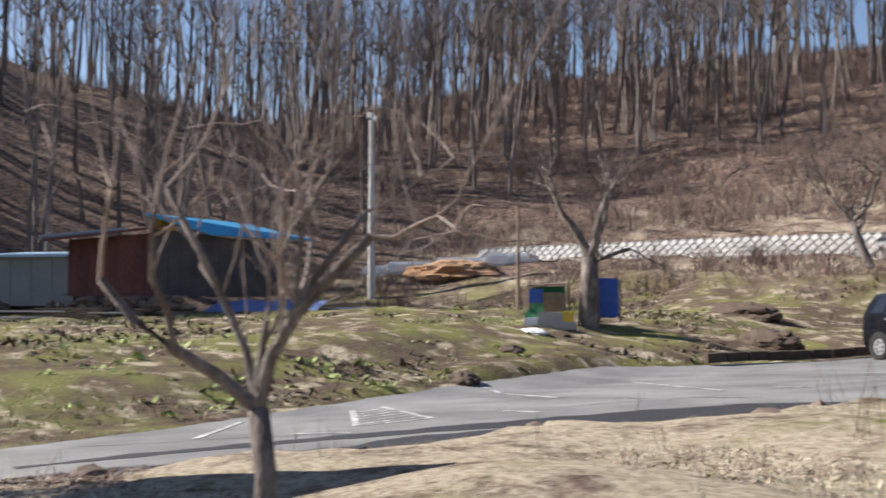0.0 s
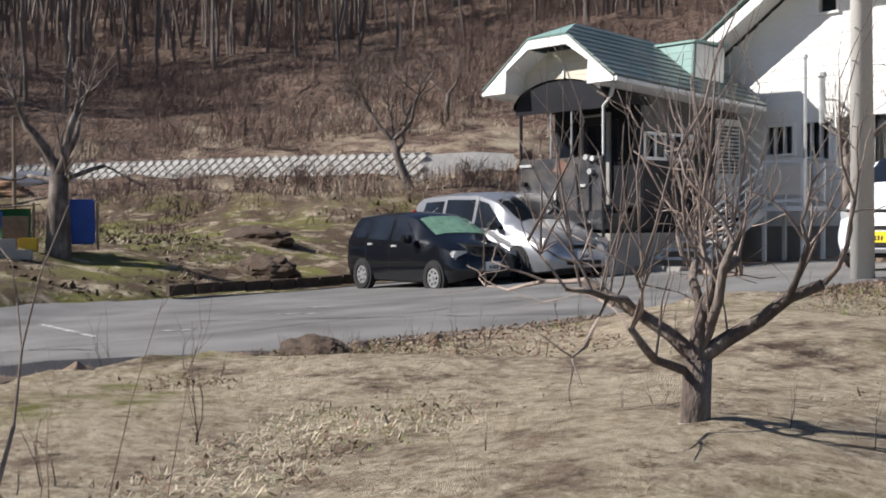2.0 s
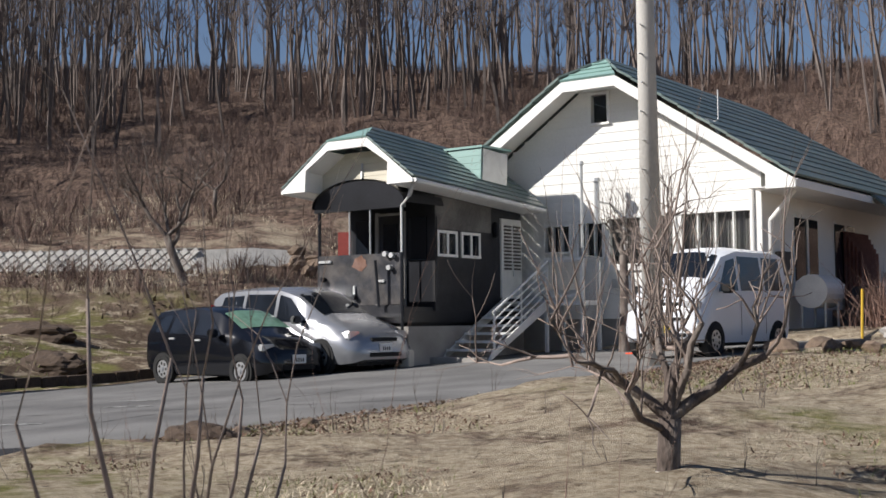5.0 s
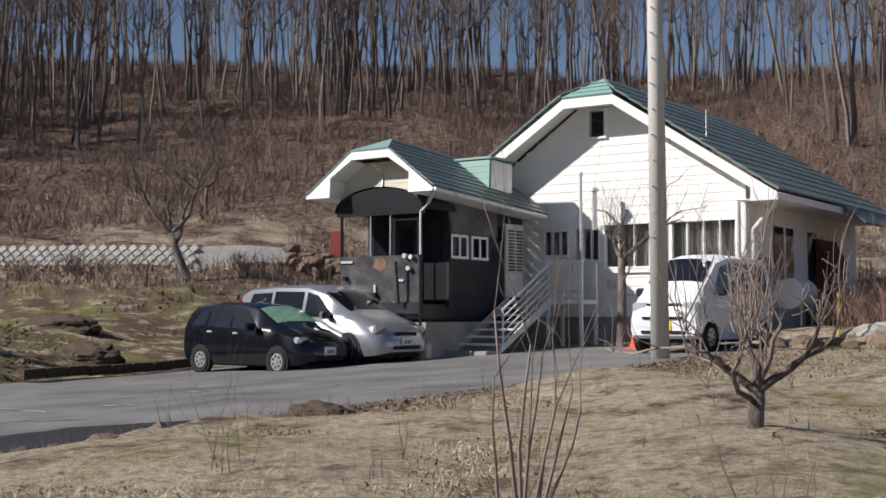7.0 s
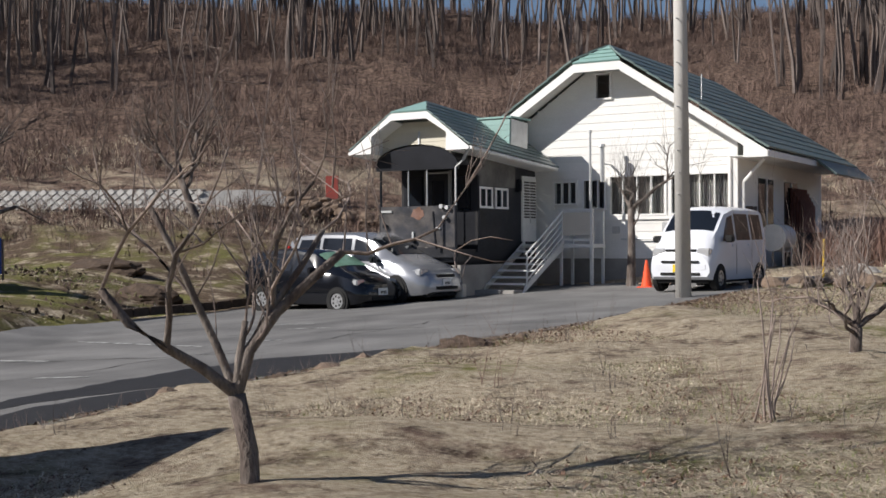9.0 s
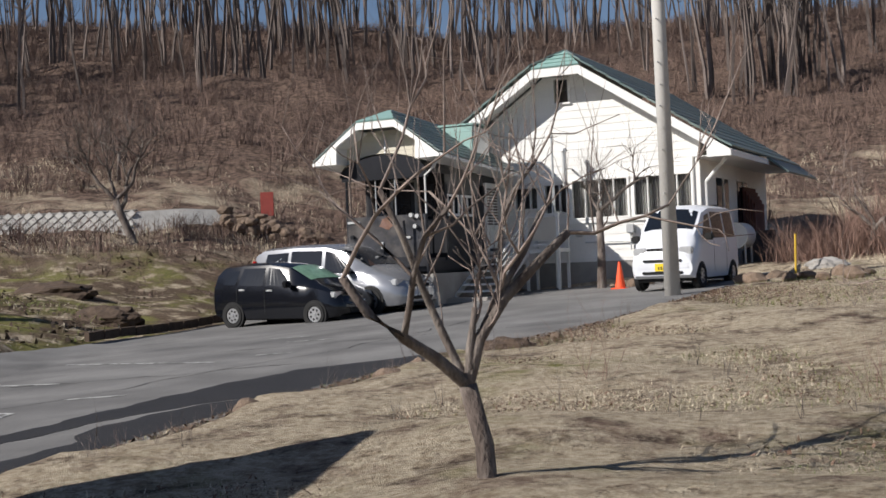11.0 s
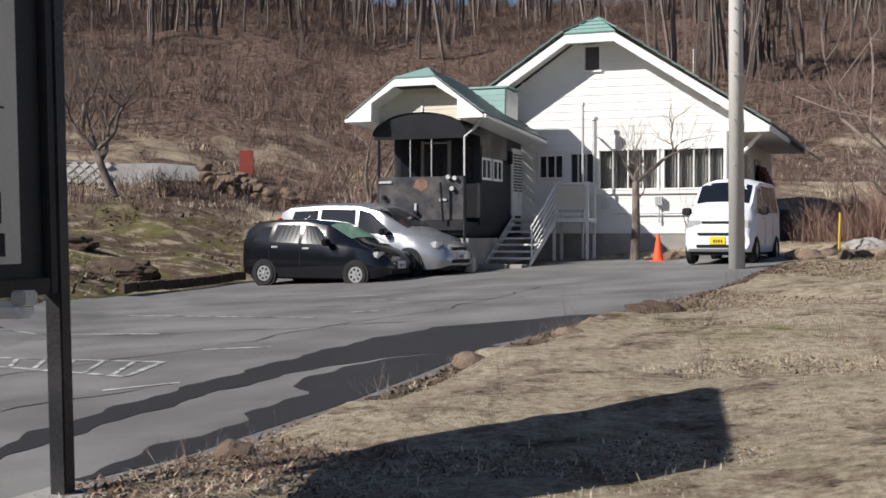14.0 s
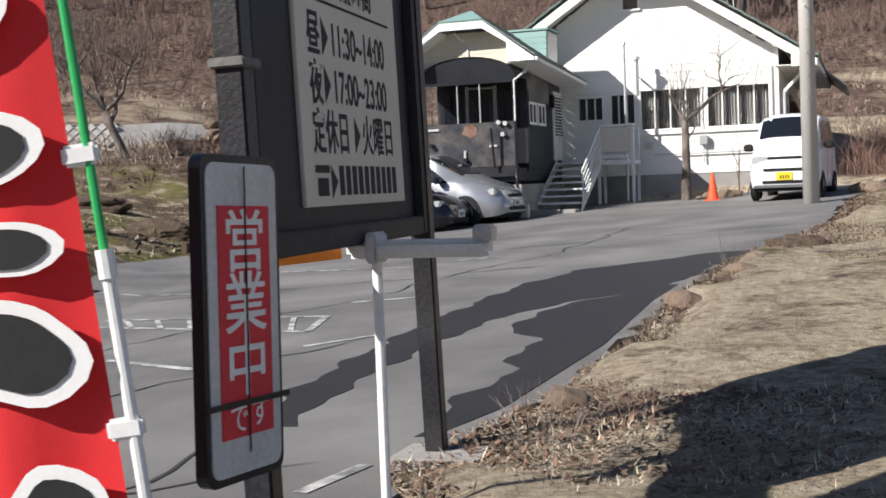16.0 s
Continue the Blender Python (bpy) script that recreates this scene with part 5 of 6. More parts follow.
def weeds(name, places, material, label, spread, r):
    w = Wood(3)
    for k, (x, y, stems, tall) in enumerate(places):
        rng = random.Random(100 + k)
        for j in range(stems):
            a, s = rng.uniform(0, math.tau), rng.uniform(0.05, spread)
            w.grow(rng, Vector(on(x + 0.08 * math.cos(a), y + 0.08 * math.sin(a), -0.02)), Vector((s * math.cos(a), s * math.sin(a), 1.0)), tall * rng.uniform(0.6, 1.0), r, 1, spread=0.45, up=0.2, kids=(1, 3), wob=0.12, taper=0.4, n=3)
    tagged(w.make(name, material), label, "weeds", kind="stuff")


spots = []
for k in range(90):
    x, y = rs.uniform(9.9, 19), rs.uniform(-17, 1)
    if x > float(edge_x(EDGE_R, y)) + 0.15:
        spots.append((x, y, 2, rs.uniform(0.15, 0.42)))
weeds("dead_weeds", spots, M_BARK, "dry dead weed stalks in the straw", 0.25, 0.005)
spots = []
for k in range(70):
    y = rs.uniform(-20.5, -8)
    spots.append((float(edge_x(EDGE_R, y)) + rs.uniform(0.1, 0.9), y, 4, rs.uniform(0.06, 0.24)))
weeds("verge_weeds", spots, M_TWIG, "pale dry weed stalks on the verge", 0.9, 0.004)


def scatter_blades(name, material, count, region, length, width, flat, seed, label, accept=None):
    """Loose blades lying on or standing in the ground, as one mass."""
    rng = np.random.default_rng(seed)
    x, y = rng.uniform(region[0], region[1], count), rng.uniform(region[2], region[3], count)
    keep = ~asphalt_mask(x - 0.05, y) & ~asphalt_mask(x + 0.05, y)
    if accept is not None:
        keep &= accept(x, y, rng)
    x, y = x[keep], y[keep]
    n = len(x)
    z = land(x, y) + 0.03
    a = rng.uniform(0, math.tau, n)
    el = np.abs(rng.normal(0, flat, n)) + 0.05
    ln = length * rng.uniform(0.5, 1.4, n)
    d = np.stack([np.cos(a) * np.cos(el), np.sin(a) * np.cos(el), np.sin(el)], -1) * ln[:, None]
    s = np.stack([-np.sin(a), np.cos(a), np.zeros(n)], -1) * width * rng.uniform(0.6, 1.4, n)[:, None]
    p = np.stack([x, y, z], -1)
    bend = np.stack([np.zeros(n), np.zeros(n), -0.25 * ln], -1)
    v = np.stack([p - s, p + s, p + d * 0.55 + s * 0.7, p + d * 0.55 - s * 0.7, p + d + bend * np.cos(el)[:, None] * 0.5], 1).reshape(-1, 3)
    i = np.arange(n) * 5
    quads = np.stack([i, i + 1, i + 2, i + 3], -1).tolist()
    tris = np.stack([i + 3, i + 2, i + 4], -1).tolist()
    ob = mesh_of(name, v.tolist(), quads + tris, material)
    return tagged(ob, label, "grass", kind="stuff")


def patchy(scale, cut):
    def f(x, y, rng):
        v = np.sin(x * scale + 1.3 * np.sin(y * scale * 0.7)) * np.cos(y * scale * 1.1 + np.sin(x * scale * 0.6)) + rng.normal(0, 0.25, len(x))
        return v > cut
    return f


scatter_blades("straw", M_STRAWB, 110000, (9.5, 20.5, -23.5, 1.0), 0.11, 0.0018, 0.14, 1, "flattened pale straw on the orchard ground", patchy(1.1, -0.95))
scatter_blades("straw", M_STRAWB, 14000, (9.2, 16.0, -23.0, -13), 0.07, 0.003, 0.5, 2, "short dry grass on the verge", patchy(2.1, -0.2))
scatter_blades("green_grass", M_GREENB, 16000, (10, 24, -23.5, 3.0), 0.06, 0.003, 0.6, 3, "young green grass between the straw", patchy(0.7, 0.35))
scatter_blades("green_grass", M_GREENB, 16000, (11.6, 26, -7, 6.0), 0.07, 0.005, 0.6, 13, "green grass beside the boulder bed", patchy(0.5, -0.1))
scatter_blades("straw", M_STRAWB, 45000, (9.3, 15.5, -22.8, -11), 0.055, 0.003, 0.45, 15, "short matted dry grass", lambda x, y, rng: (x > edge_x(EDGE_R, y) + 0.5 + np.abs(rng.normal(0, 0.3, len(x)))) & patchy(2.6, -0.3)(x, y, rng))
scatter_blades("green_grass", M_GREENB, 52000, (9.3, 18.5, -22.8, -8), 0.05, 0.002, 0.6, 16, "sparse young grass along the verge", patchy(0.9, 0.1))
scatter_blades("soil_crumbs", M_SOILC, 16000, (9.3, 13.5, -22.8, 1), 0.05, 0.018, 0.4, 18, "dark soil crumbs along the edge of the drive", lambda x, y, rng: (x - edge_x(EDGE_R, y)) < np.abs(rng.normal(0, 0.5, len(x))))
scatter_blades("leaf_litter", M_LITTER, 26000, (9.3, 14.5, -22.8, -9), 0.035, 0.009, 0.4, 17, "small brown leaf crumbs along the verge", patchy(2.3, -0.1))
scatter_blades("leaf_litter", M_LITTER, 30000, (9.5, 20, -23.5, 2), 0.05, 0.012, 0.3, 14, "brown dead leaves and soil crumbs in the straw", patchy(1.7, 0.55))
scatter_blades("leaf_litter", M_LITTER, 75000, (9.3, 15, -23, 2), 0.06, 0.010, 0.35, 4, "brown dead leaves on the verge", lambda x, y, rng: (x - edge_x(EDGE_R, y)) < np.abs(rng.normal(0, 1.7, len(x))))
scatter_blades("leaf_litter", M_LITTER, 60000, (10, 21, -24, 0), 0.05, 0.007, 0.4, 44, "scattered brown leaf and twig crumbs in the straw", patchy(2.9, 0.1))
scatter_blades("field_grass", M_GREENB, 30000, (-22, 6, -20, 6), 0.14, 0.012, 0.6, 5, "rough green field grass beyond the drive", lambda x, y, rng: (x < edge_x(EDGE_L, y) - 0.2) & patchy(0.8, 0.15)(x, y, rng))
scatter_blades("field_straw", M_STRAWB, 24000, (-24, 6, -20, 12), 0.16, 0.010, 0.4, 6, "dead pale grass in the field", lambda x, y, rng: (x < edge_x(EDGE_L, y) - 0.1) & patchy(0.6, 0.1)(x, y, rng))
scatter_blades("field_clods", M_SOILC, 16000, (-22, 6, -20, 14), 0.16, 0.05, 0.5, 7, "dark turned soil and dead weeds in the field", lambda x, y, rng: (x < edge_x(EDGE_L, y) - 0.3) & patchy(0.5, 0.2)(x, y, rng))


def leafy_clumps():
    rng = np.random.default_rng(12)
    v, f = [], []
    for k in range(130):
        t = rng.uniform(0, 1)
        x, y = -2.0 + 6.5 * t + rng.normal(0, 1.3) - rng.uniform(0.4, 4.5), -7.0 - 10 * t + rng.normal(0, 0.6)
        if x > edge_x(EDGE_L, y) - 0.35:
            continue
        z = float(land(x, y))
        for j in range(9):
            a, s = rng.uniform(0, math.tau), rng.uniform(0.05, 0.13)
            c = Vector((x + rng.normal(0, 0.07), y + rng.normal(0, 0.07), z + 0.03))
            d = Vector((math.cos(a), math.sin(a), rng.uniform(0.3, 1.1))).normalized()
            w = Vector((-math.sin(a), math.cos(a), 0)) * s * 0.4
            i = len(v)
            v += [tuple(c), tuple(c + d * s * 0.6 + w), tuple(c + d * s * 1.3), tuple(c + d * s * 0.6 - w)]
            f.append((i, i + 1, i + 2, i + 3))
    tagged(mesh_of("leafy_weeds", v, f, mat("pale_green_leaves", (0.30, 0.36, 0.12), 0.8, vary=0.3, scale=2, fine=20, bump=0, island=0.4)), "pale green leafy weeds along the field edge", "weeds", kind="stuff")


leafy_clumps()


def woods():
    """The leafless wood on the slope, thickest along the crest."""
    rng = random.Random(8)
    kinds = []
    for s in range(7):
        w = Wood(4)
        r2 = random.Random(50 + s)
        for stem in range(r2.choice((1, 1, 2, 3))):
            tall = r2.uniform(8.0, 13.0)
            lean = Vector((r2.gauss(0, 0.045), r2.gauss(0, 0.045), 1)).normalized()
            pts = [Vector((stem * 0.25, 0, -0.3))]
            for k in range(6):
                pts.append(pts[-1] + (lean + Vector((r2.gauss(0, 0.05), r2.gauss(0, 0.05), 0))) * tall / 6)
            w.limb(pts, [0.13 * (1 - k / 8) for k in range(7)], 4)
            for k in range(13):
                i = r2.randint(3, 6)
                a = r2.uniform(0, math.tau)
                w.grow(r2, pts[i], Vector((math.cos(a), math.sin(a), r2.uniform(0.7, 1.6))), r2.uniform(1.2, 2.6), 0.04, 2 if k % 2 else 1, spread=0.5, up=0.3, kids=(2, 2), wob=0.12, taper=0.35, n=3)
        kinds.append((np.array(w.v), w.f))
    V, F, off = [], [], 0
    count = 0
    groves = [(rng.uniform(46, 76), rng.uniform(-60, 75)) for k in range(26)]
    while count < 1150:
        if count < 190:
            gv, ga = groves[count % 26]
            v, along = gv + rng.gauss(0, 1.6), ga + rng.gauss(0, 2.4)
            x, y = -0.45 * v - 0.89 * along, 0.89 * v - 0.45 * along
        elif count < 800:
            v = rng.triangular(52, 102, 92)
            along = rng.uniform(-75, 90)
            x, y = -0.45 * v - 0.89 * along, 0.89 * v - 0.45 * along
        else:
            u = rng.uniform(34, 90)
            along = rng.uniform(-45, 40)
            x, y = 0.5 - 0.936 * u + 0.353 * along, -6 - 0.353 * u - 0.936 * along
        if y < -60 or x > 60:
            continue
        vv, ff = kinds[rng.randrange(7)]
        a, s = rng.uniform(0, math.tau), rng.uniform(0.7, 1.25)
        ca, sa = math.cos(a) * s, math.sin(a) * s
        P = np.empty_like(vv)
        P[:, 0], P[:, 1], P[:, 2] = x + ca * vv[:, 0] - sa * vv[:, 1], y + sa * vv[:, 0] + ca * vv[:, 1], float(land(x, y)) + s * vv[:, 2]
        V.append(P)
        F += [tuple(i + off for i in q) for q in ff]
        off += len(vv)
        count += 1
    tagged(mesh_of("woodland", np.concatenate(V).tolist(), F, M_WOODS), "leafless grey-brown wood on the hillside", "woods", kind="stuff")


def brush(name, count, zone, tall, seed, material, label, twigs=9, wide=0.012, plot=None):
    rng = np.random.default_rng(seed)
    v = rng.uniform(zone[0], zone[1], count)
    along = rng.uniform(zone[2], zone[3], count)
    x, y = -0.45 * v - 0.89 * along, 0.89 * v - 0.45 * along
    if plot:
        x, y = rng.uniform(plot[0], plot[1], count), rng.uniform(plot[2], plot[3], count)
    keep = (np.sin(x * 0.35 + 2 * np.sin(y * 0.21)) + rng.normal(0, 0.6, count) > zone[4]) & ((plot is not None) | ~((x > -0.5) & (x < 13) & (y < 20.5)))
    x, y = x[keep], y[keep]
    n = len(x) * twigs
    X, Y = np.repeat(x, twigs) + rng.normal(0, 0.22, n), np.repeat(y, twigs) + rng.normal(0, 0.22, n)
    h = np.repeat(rng.uniform(0.5, 1.3, len(x)), twigs) * tall * rng.uniform(0.5, 1.1, n)
    a, lean = rng.uniform(0, math.tau, n), np.abs(rng.normal(0, 0.5, n))
    p = np.stack([X, Y, land(X, Y) - 0.05], -1)
    tip = p + np.stack([np.cos(a) * lean * h, np.sin(a) * lean * h, h], -1)
    b = rng.uniform(0, math.tau, n)
    s = np.stack([np.cos(b), np.sin(b), np.zeros(n)], -1) * (wide * (0.5 + h))[:, None]
    mid = (p + tip) / 2 + rng.normal(0, 0.06, (n, 3)) * h[:, None]
    fork = mid + np.stack([np.cos(b) * 0.4 * h, np.sin(b) * 0.4 * h, 0.4 * h], -1)
    V = np.stack([p - s, p + s, mid + s * 0.7, mid - s * 0.7, tip, fork], 1).reshape(-1, 3)
    i = np.arange(n) * 6
    F = np.stack([i, i + 1, i + 2, i + 3], -1).tolist() + np.stack([i + 3, i + 2, i + 4], -1).tolist() + np.stack([i + 2, i + 3, i + 5], -1).tolist()
    tagged(mesh_of(name, V.tolist(), F, material), label, "brush", kind="stuff")


woods()
brush("undergrowth", 13000, (27, 100, -80, 95, -0.9), 1.15, 21, M_BRUSH, "dense leafless undergrowth on the slope", 14, 0.011)
brush("undergrowth", 1700, (13, 29, -30, 40, 0.15), 0.9, 22, M_BRUSH, "dry brown thicket on the bank", 10, 0.012)
brush("dead_grass", 3500, (14, 34, -40, 45, -0.2), 0.35, 23, M_STRAWB, "pale dead grass on the terraces", 9, 0.012)
brush("bank_weeds", 900, (9.5, 15.5, -2, 28, -0.3), 0.4, 24, M_BRUSH, "dark dead weeds on the low bank", 10, 0.016)
brush("undergrowth", 900, (0, 1, 0, 1, -0.9), 1.7, 25, M_BRUSH, "brown leafless bushes behind the side yard", 14, 0.011, plot=(13.2, 30, 11, 27))
brush("pinkish_bushes", 240, (0, 1, 0, 1, -0.6), 1.9, 26, M_REDTWIG, "pinkish bare bushes at the foot of the slope", 18, 0.007, plot=(13.4, 24, 9.5, 16))
brush("dead_grass", 700, (0, 1, 0, 1, -0.6), 0.35, 27, M_STRAWB, "pale dead grass behind the side yard", 10, 0.010, plot=(13.2, 28, 6, 15))
brush("pinkish_bushes", 330, (0, 1, 0, 1, -1.4), 1.25, 28, M_REDTWIG, "pinkish bare bushes beside the house", 22, 0.006, plot=(11.2, 17, 8.4, 13))

# ---------------------------------------------------------------- retaining wall of blocks
rw = thing("retaining_wall", "pale sloping block retaining wall on the hillside", "wall", kind="structure")
W0, W1 = Vector((-31.8, 5.6, 0)), Vector((-14.9, 14.4, 0))
W2 = Vector((-12.2, 17.0, 0))
core = bmesh.new()
cols = 24
path = [W0.lerp(W1, k / cols) for k in range(cols + 1)] + [W1.lerp(W2, 0.5), W2]
nrm = Vector((0.46, -0.89, 0))
strip = []
for p in path:
    zb = float(land(p.x, p.y))
    strip.append([core.verts.new(Vector((p.x, p.y, zb - 0.3)) + nrm * 0.10), core.verts.new(Vector((p.x, p.y, zb + 0.82)) - nrm * 0.55), core.verts.new(Vector((p.x, p.y, zb + 0.82)) - nrm * 0.95), core.verts.new(Vector((p.x, p.y, zb - 0.3)) - nrm * 0.95)])
for a, b in zip(strip, strip[1:]):
    for i in range(4):
        core.faces.new((a[i], b[i], b[(i + 1) % 4], a[(i + 1) % 4]))
core.faces.new(strip[0])
core.faces.new(strip[-1][::-1])
part("backing", core, M_BLOCK, rw)
bb = bmesh.new()
box(bb, -0.15, 0.15, -0.04, 0.04, -0.15, 0.15, bevel=0.02)
bme = bpy.data.meshes.new("block")
bb.to_mesh(bme)
bb.free()
bme.materials.append(M_BLOCK)
length = (W1 - W0).length
yaw = math.atan2((W1 - W0).y, (W1 - W0).x)
cnt = 0
for row in range(4):
    k = 0
    while True:
        s = 0.25 + k * 0.41 + (0.2 if row % 2 else 0)
        if s > length - 0.1 or cnt >= 290:
            break
        p = W0 + (W1 - W0) * (s / length)
        zb = float(land(p.x, p.y))
        zc = 0.12 + row * 0.205
        q = Vector((p.x, p.y, zb + zc)) + nrm * (0.14 - 0.62 * (zc + 0.3) / 1.12)
        share("block", bme, rw, Matrix.Translation(q) @ Matrix.Rotation(yaw, 4, "Z") @ Matrix.Rotation(radians(-30), 4, "X") @ Matrix.Rotation(radians(45), 4, "Y") @ Matrix.Diagonal((0.9, 1, 0.9, 1)))
        k += 1
        cnt += 1
part("coping", slab(bmesh.new(), [Vector((W0.x, W0.y, float(land(W0.x, W0.y)) + 0.86)) - nrm * 0.50, Vector((W0.x, W0.y, float(land(W0.x, W0.y)) + 0.86)) - nrm * 0.97, Vector((W1.x, W1.y, float(land(W1.x, W1.y)) + 0.86)) - nrm * 0.97, Vector((W1.x, W1.y, float(land(W1.x, W1.y)) + 0.86)) - nrm * 0.50], 0.05), M_CONCRETE, rw)


def stone_mesh(seed, size):
    b = bmesh.new()
    bmesh.ops.create_icosphere(b, subdivisions=2, radius=size)
    r = random.Random(seed)
    sc = Vector((r.uniform(0.8, 1.3), r.uniform(0.7, 1.1), r.uniform(0.5, 0.8)))
    for v in b.verts:
        k = 1 + 0.35 * noise.noise(v.co / size * 1.3 + Vector((seed, 0, 0)))
        v.co = Vector((v.co.x * sc.x, v.co.y * sc.y, v.co.z * sc.z)) * k
    me = bpy.data.meshes.new("rock")
    b.to_mesh(me)
    b.free()
    me.materials.append(M_STONE)
    return me


ROCKS = [stone_mesh(k, 1.0) for k in range(6)]


def rock(x, y, size, label, seed, dz=0.3):
    r = random.Random(seed)
    ob = new("rock", ROCKS[seed % 6])
    ob.matrix_world = Matrix.Translation(on(x, y, size * dz)) @ Matrix.Rotation(r.uniform(0, 6.3), 4, "Z") @ Matrix.Diagonal((size, size, size, 1))
    return tagged(ob, label, "rock", "stones along the drive")


for k, (x, y, s) in enumerate(((10.2, -14.1, 0.17), (10.55, -11.0, 0.15), (10.45, -11.6, 0.16), (10.35, -12.4, 0.11), (10.6, -10.4, 0.10), (10.3, -13.1, 0.09), (10.1, -18.2, 0.13), (10.25, -15.1, 0.06), (10.7, -9.6, 0.12), (10.3, -16.4, 0.07), (11.2, -7.9, 0.1), (11.0, -8.6, 0.09))):
    rock(x, y, s, "brown field stone on the verge of the drive", k)
for k in range(9):
    rock(11.6 + k * 0.33 + rs.uniform(-0.1, 0.1), 2.6 + rs.uniform(-0.4, 0.9), rs.uniform(0.14, 0.26), "brown boulder in the bed beside the van", 40 + k)
for k in range(60):
    t = rs.uniform(0, 1)
    rock(-12.6 + 4.2 * t + rs.uniform(-0.3, 0.3), 17.2 + 0.9 * t + rs.uniform(-0.3, 0.3), rs.uniform(0.16, 0.34), "loose rubble stone heaped on the bank", 60 + k, dz=rs.uniform(0.2, 2.6))
for k in range(5):
    rock(7.75 + k * 0.2, 5.5 + rs.uniform(-0.2, 0.3), rs.uniform(0.1, 0.2), "brown stone at the foot of the pruned tree", 140 + k)

# kerb along the field
kerb = thing("kerb", "dark weathered timber and concrete kerb along the drive", "kerb", kind="structure")
for k in range(9):
    y = 1.6 - k * 0.62
    x = float(edge_x(EDGE_L, y + 0.3))
    x2 = float(edge_x(EDGE_L, y - 0.3))
    b = bmesh.new()
    slab(b, [(x - 0.06, y + 0.29, float(land(x, y)) + 0.06), (x + 0.07, y + 0.29, float(land(x, y)) + 0.06), (x2 + 0.07, y - 0.29, float(land(x2, y)) + 0.06 - 0.01 * (k % 3)), (x2 - 0.06, y - 0.29, float(land(x2, y)) + 0.06)], 0.2)
    part("kerb_stone", b, M_SOILC, kerb)

# faded red notice board on the bank
rsn = thing("notice_board", "faded red notice board on two posts", "sign", at=on(-11.6, 19.0), yaw=20)
part("board", a_box(-0.28, 0.28, -0.02, 0.02, 0.35, 1.35, bevel=0.01), M_REDSIGN, rsn)
for x in (-0.25, 0.25):
    part("post", a_tube((x, 0.04, -0.1), (x, 0.04, 1.3), 0.03), M_SHEDGREY, rsn)

# ---------------------------------------------------------------- sheds across the field
def ground_at(x, y):
    return float(land(x, y))


shed = thing("shed", "maroon boarded shed with a rusty red roof", "shed")
A, B, C2 = Vector((-25.2, -13.7, 0)), Vector((-22.8, -11.1, 0)), Vector((-25.6, -5.8, 0))
zb = 1.55


def wall_run(parent, p, q, z0, z1, z2, material, n, name="board"):
    d = (q - p).normalized()
    out = Vector((d.y, -d.x, 0)) * 0.03
    for k in range(n):
        a, b = p.lerp(q, k / n), p.lerp(q, (k + 0.97) / n)
        za, zc = z1 + (z2 - z1) * k / n, z1 + (z2 - z1) * (k + 1) / n
        part(name, slab(bmesh.new(), [(a.x, a.y, z0), (b.x, b.y, z0), (b.x, b.y, zc), (a.x, a.y, za)], 0.05), material, parent)


wall_run(shed, A, B, zb, 3.55, 3.75, M_MAROON, 9)
backA, backB = A + Vector((-3.6, 2.6, 0)), B + Vector((-3.6, 2.6, 0))
wall_run(shed, backA, A, zb, 3.5, 3.5, M_MAROON, 6)
part("roof", slab(bmesh.new(), [(A.x + 0.6, A.y - 1.0, 3.52), (B.x + 0.7, B.y + 0.2, 3.98), (backB.x, backB.y, 4.45), (backA.x - 0.3, backA.y - 0.6, 4.1)], 0.07), M_REDROOF, shed)
part("ridge_cap", a_tube((A.x + 0.4, A.y - 1.0, 3.6), (backA.x, backA.y, 4.2), 0.09), M_GREYWALL, shed)
part("sill", a_box(-0.06, 0.06, -0.06, 0.06, 0, 0.1), M_WOOD, shed).matrix_local = pose(A.x + 0.1, A.y - 0.1, zb, 0, 0, 0)
barn = thing("barn", "dark shed with a bright blue sheet roof", "shed")
wall_run(barn, B, C2, zb, 3.9, 3.6, M_SHEDGREY, 10)
backC = C2 + Vector((-3.4, -0.5, 0))
wall_run(barn, C2, backC, zb, 3.6, 3.6, M_SHEDGREY, 6)
wall_run(barn, backC, backB, zb, 3.8, 3.8, M_SHEDGREY, 8)
part("roof", slab(bmesh.new(), [(-22.3, -11.6, 4.40), (-23.3, -8.9, 3.78), (-25.6, -4.3, 3.80), (-29.0, -6.2, 4.60)], 0.06), M_BLUEROOF, barn, "bright blue sheet roof")
part("gable_board", slab(bmesh.new(), [(B.x + 0.05, B.y - 0.1, 3.8), (B.x - 0.6, B.y + 0.9, 3.85), (B.x - 0.6, B.y + 0.9, 4.25), (B.x + 0.05, B.y - 0.1, 4.35)], 0.04), M_YELLOWB, barn)
plinth = thing("stone_terrace", "rough dry-stone terrace wall under the sheds", "wall")
for k in range(80):
    t = rs.uniform(0, 1)
    p = (A + Vector((0.4, -0.6, 0))).lerp(B + Vector((0.5, 0.3, 0)), t * 1.25)
    ob = share("stone", ROCKS[k % 6], plinth, Matrix.Translation((p.x + rs.uniform(0, 0.3), p.y - 0.2, ground_at(p.x, p.y) + rs.uniform(-0.1, 0.9) * 0.75)) @ Matrix.Rotation(rs.uniform(0, 6), 4, "Z") @ Matrix.Diagonal((0.22, 0.2, 0.22, 1)))
wb = thing("grey_shed", "grey metal shed with a pale blue roof", "shed")
P0, P1 = Vector((-31.5, -16.6, 0)), Vector((-28.9, -13.0, 0))
wall_run(wb, P0, P1, 1.2, 3.15, 3.15, M_GREYWALL, 5, "panel")
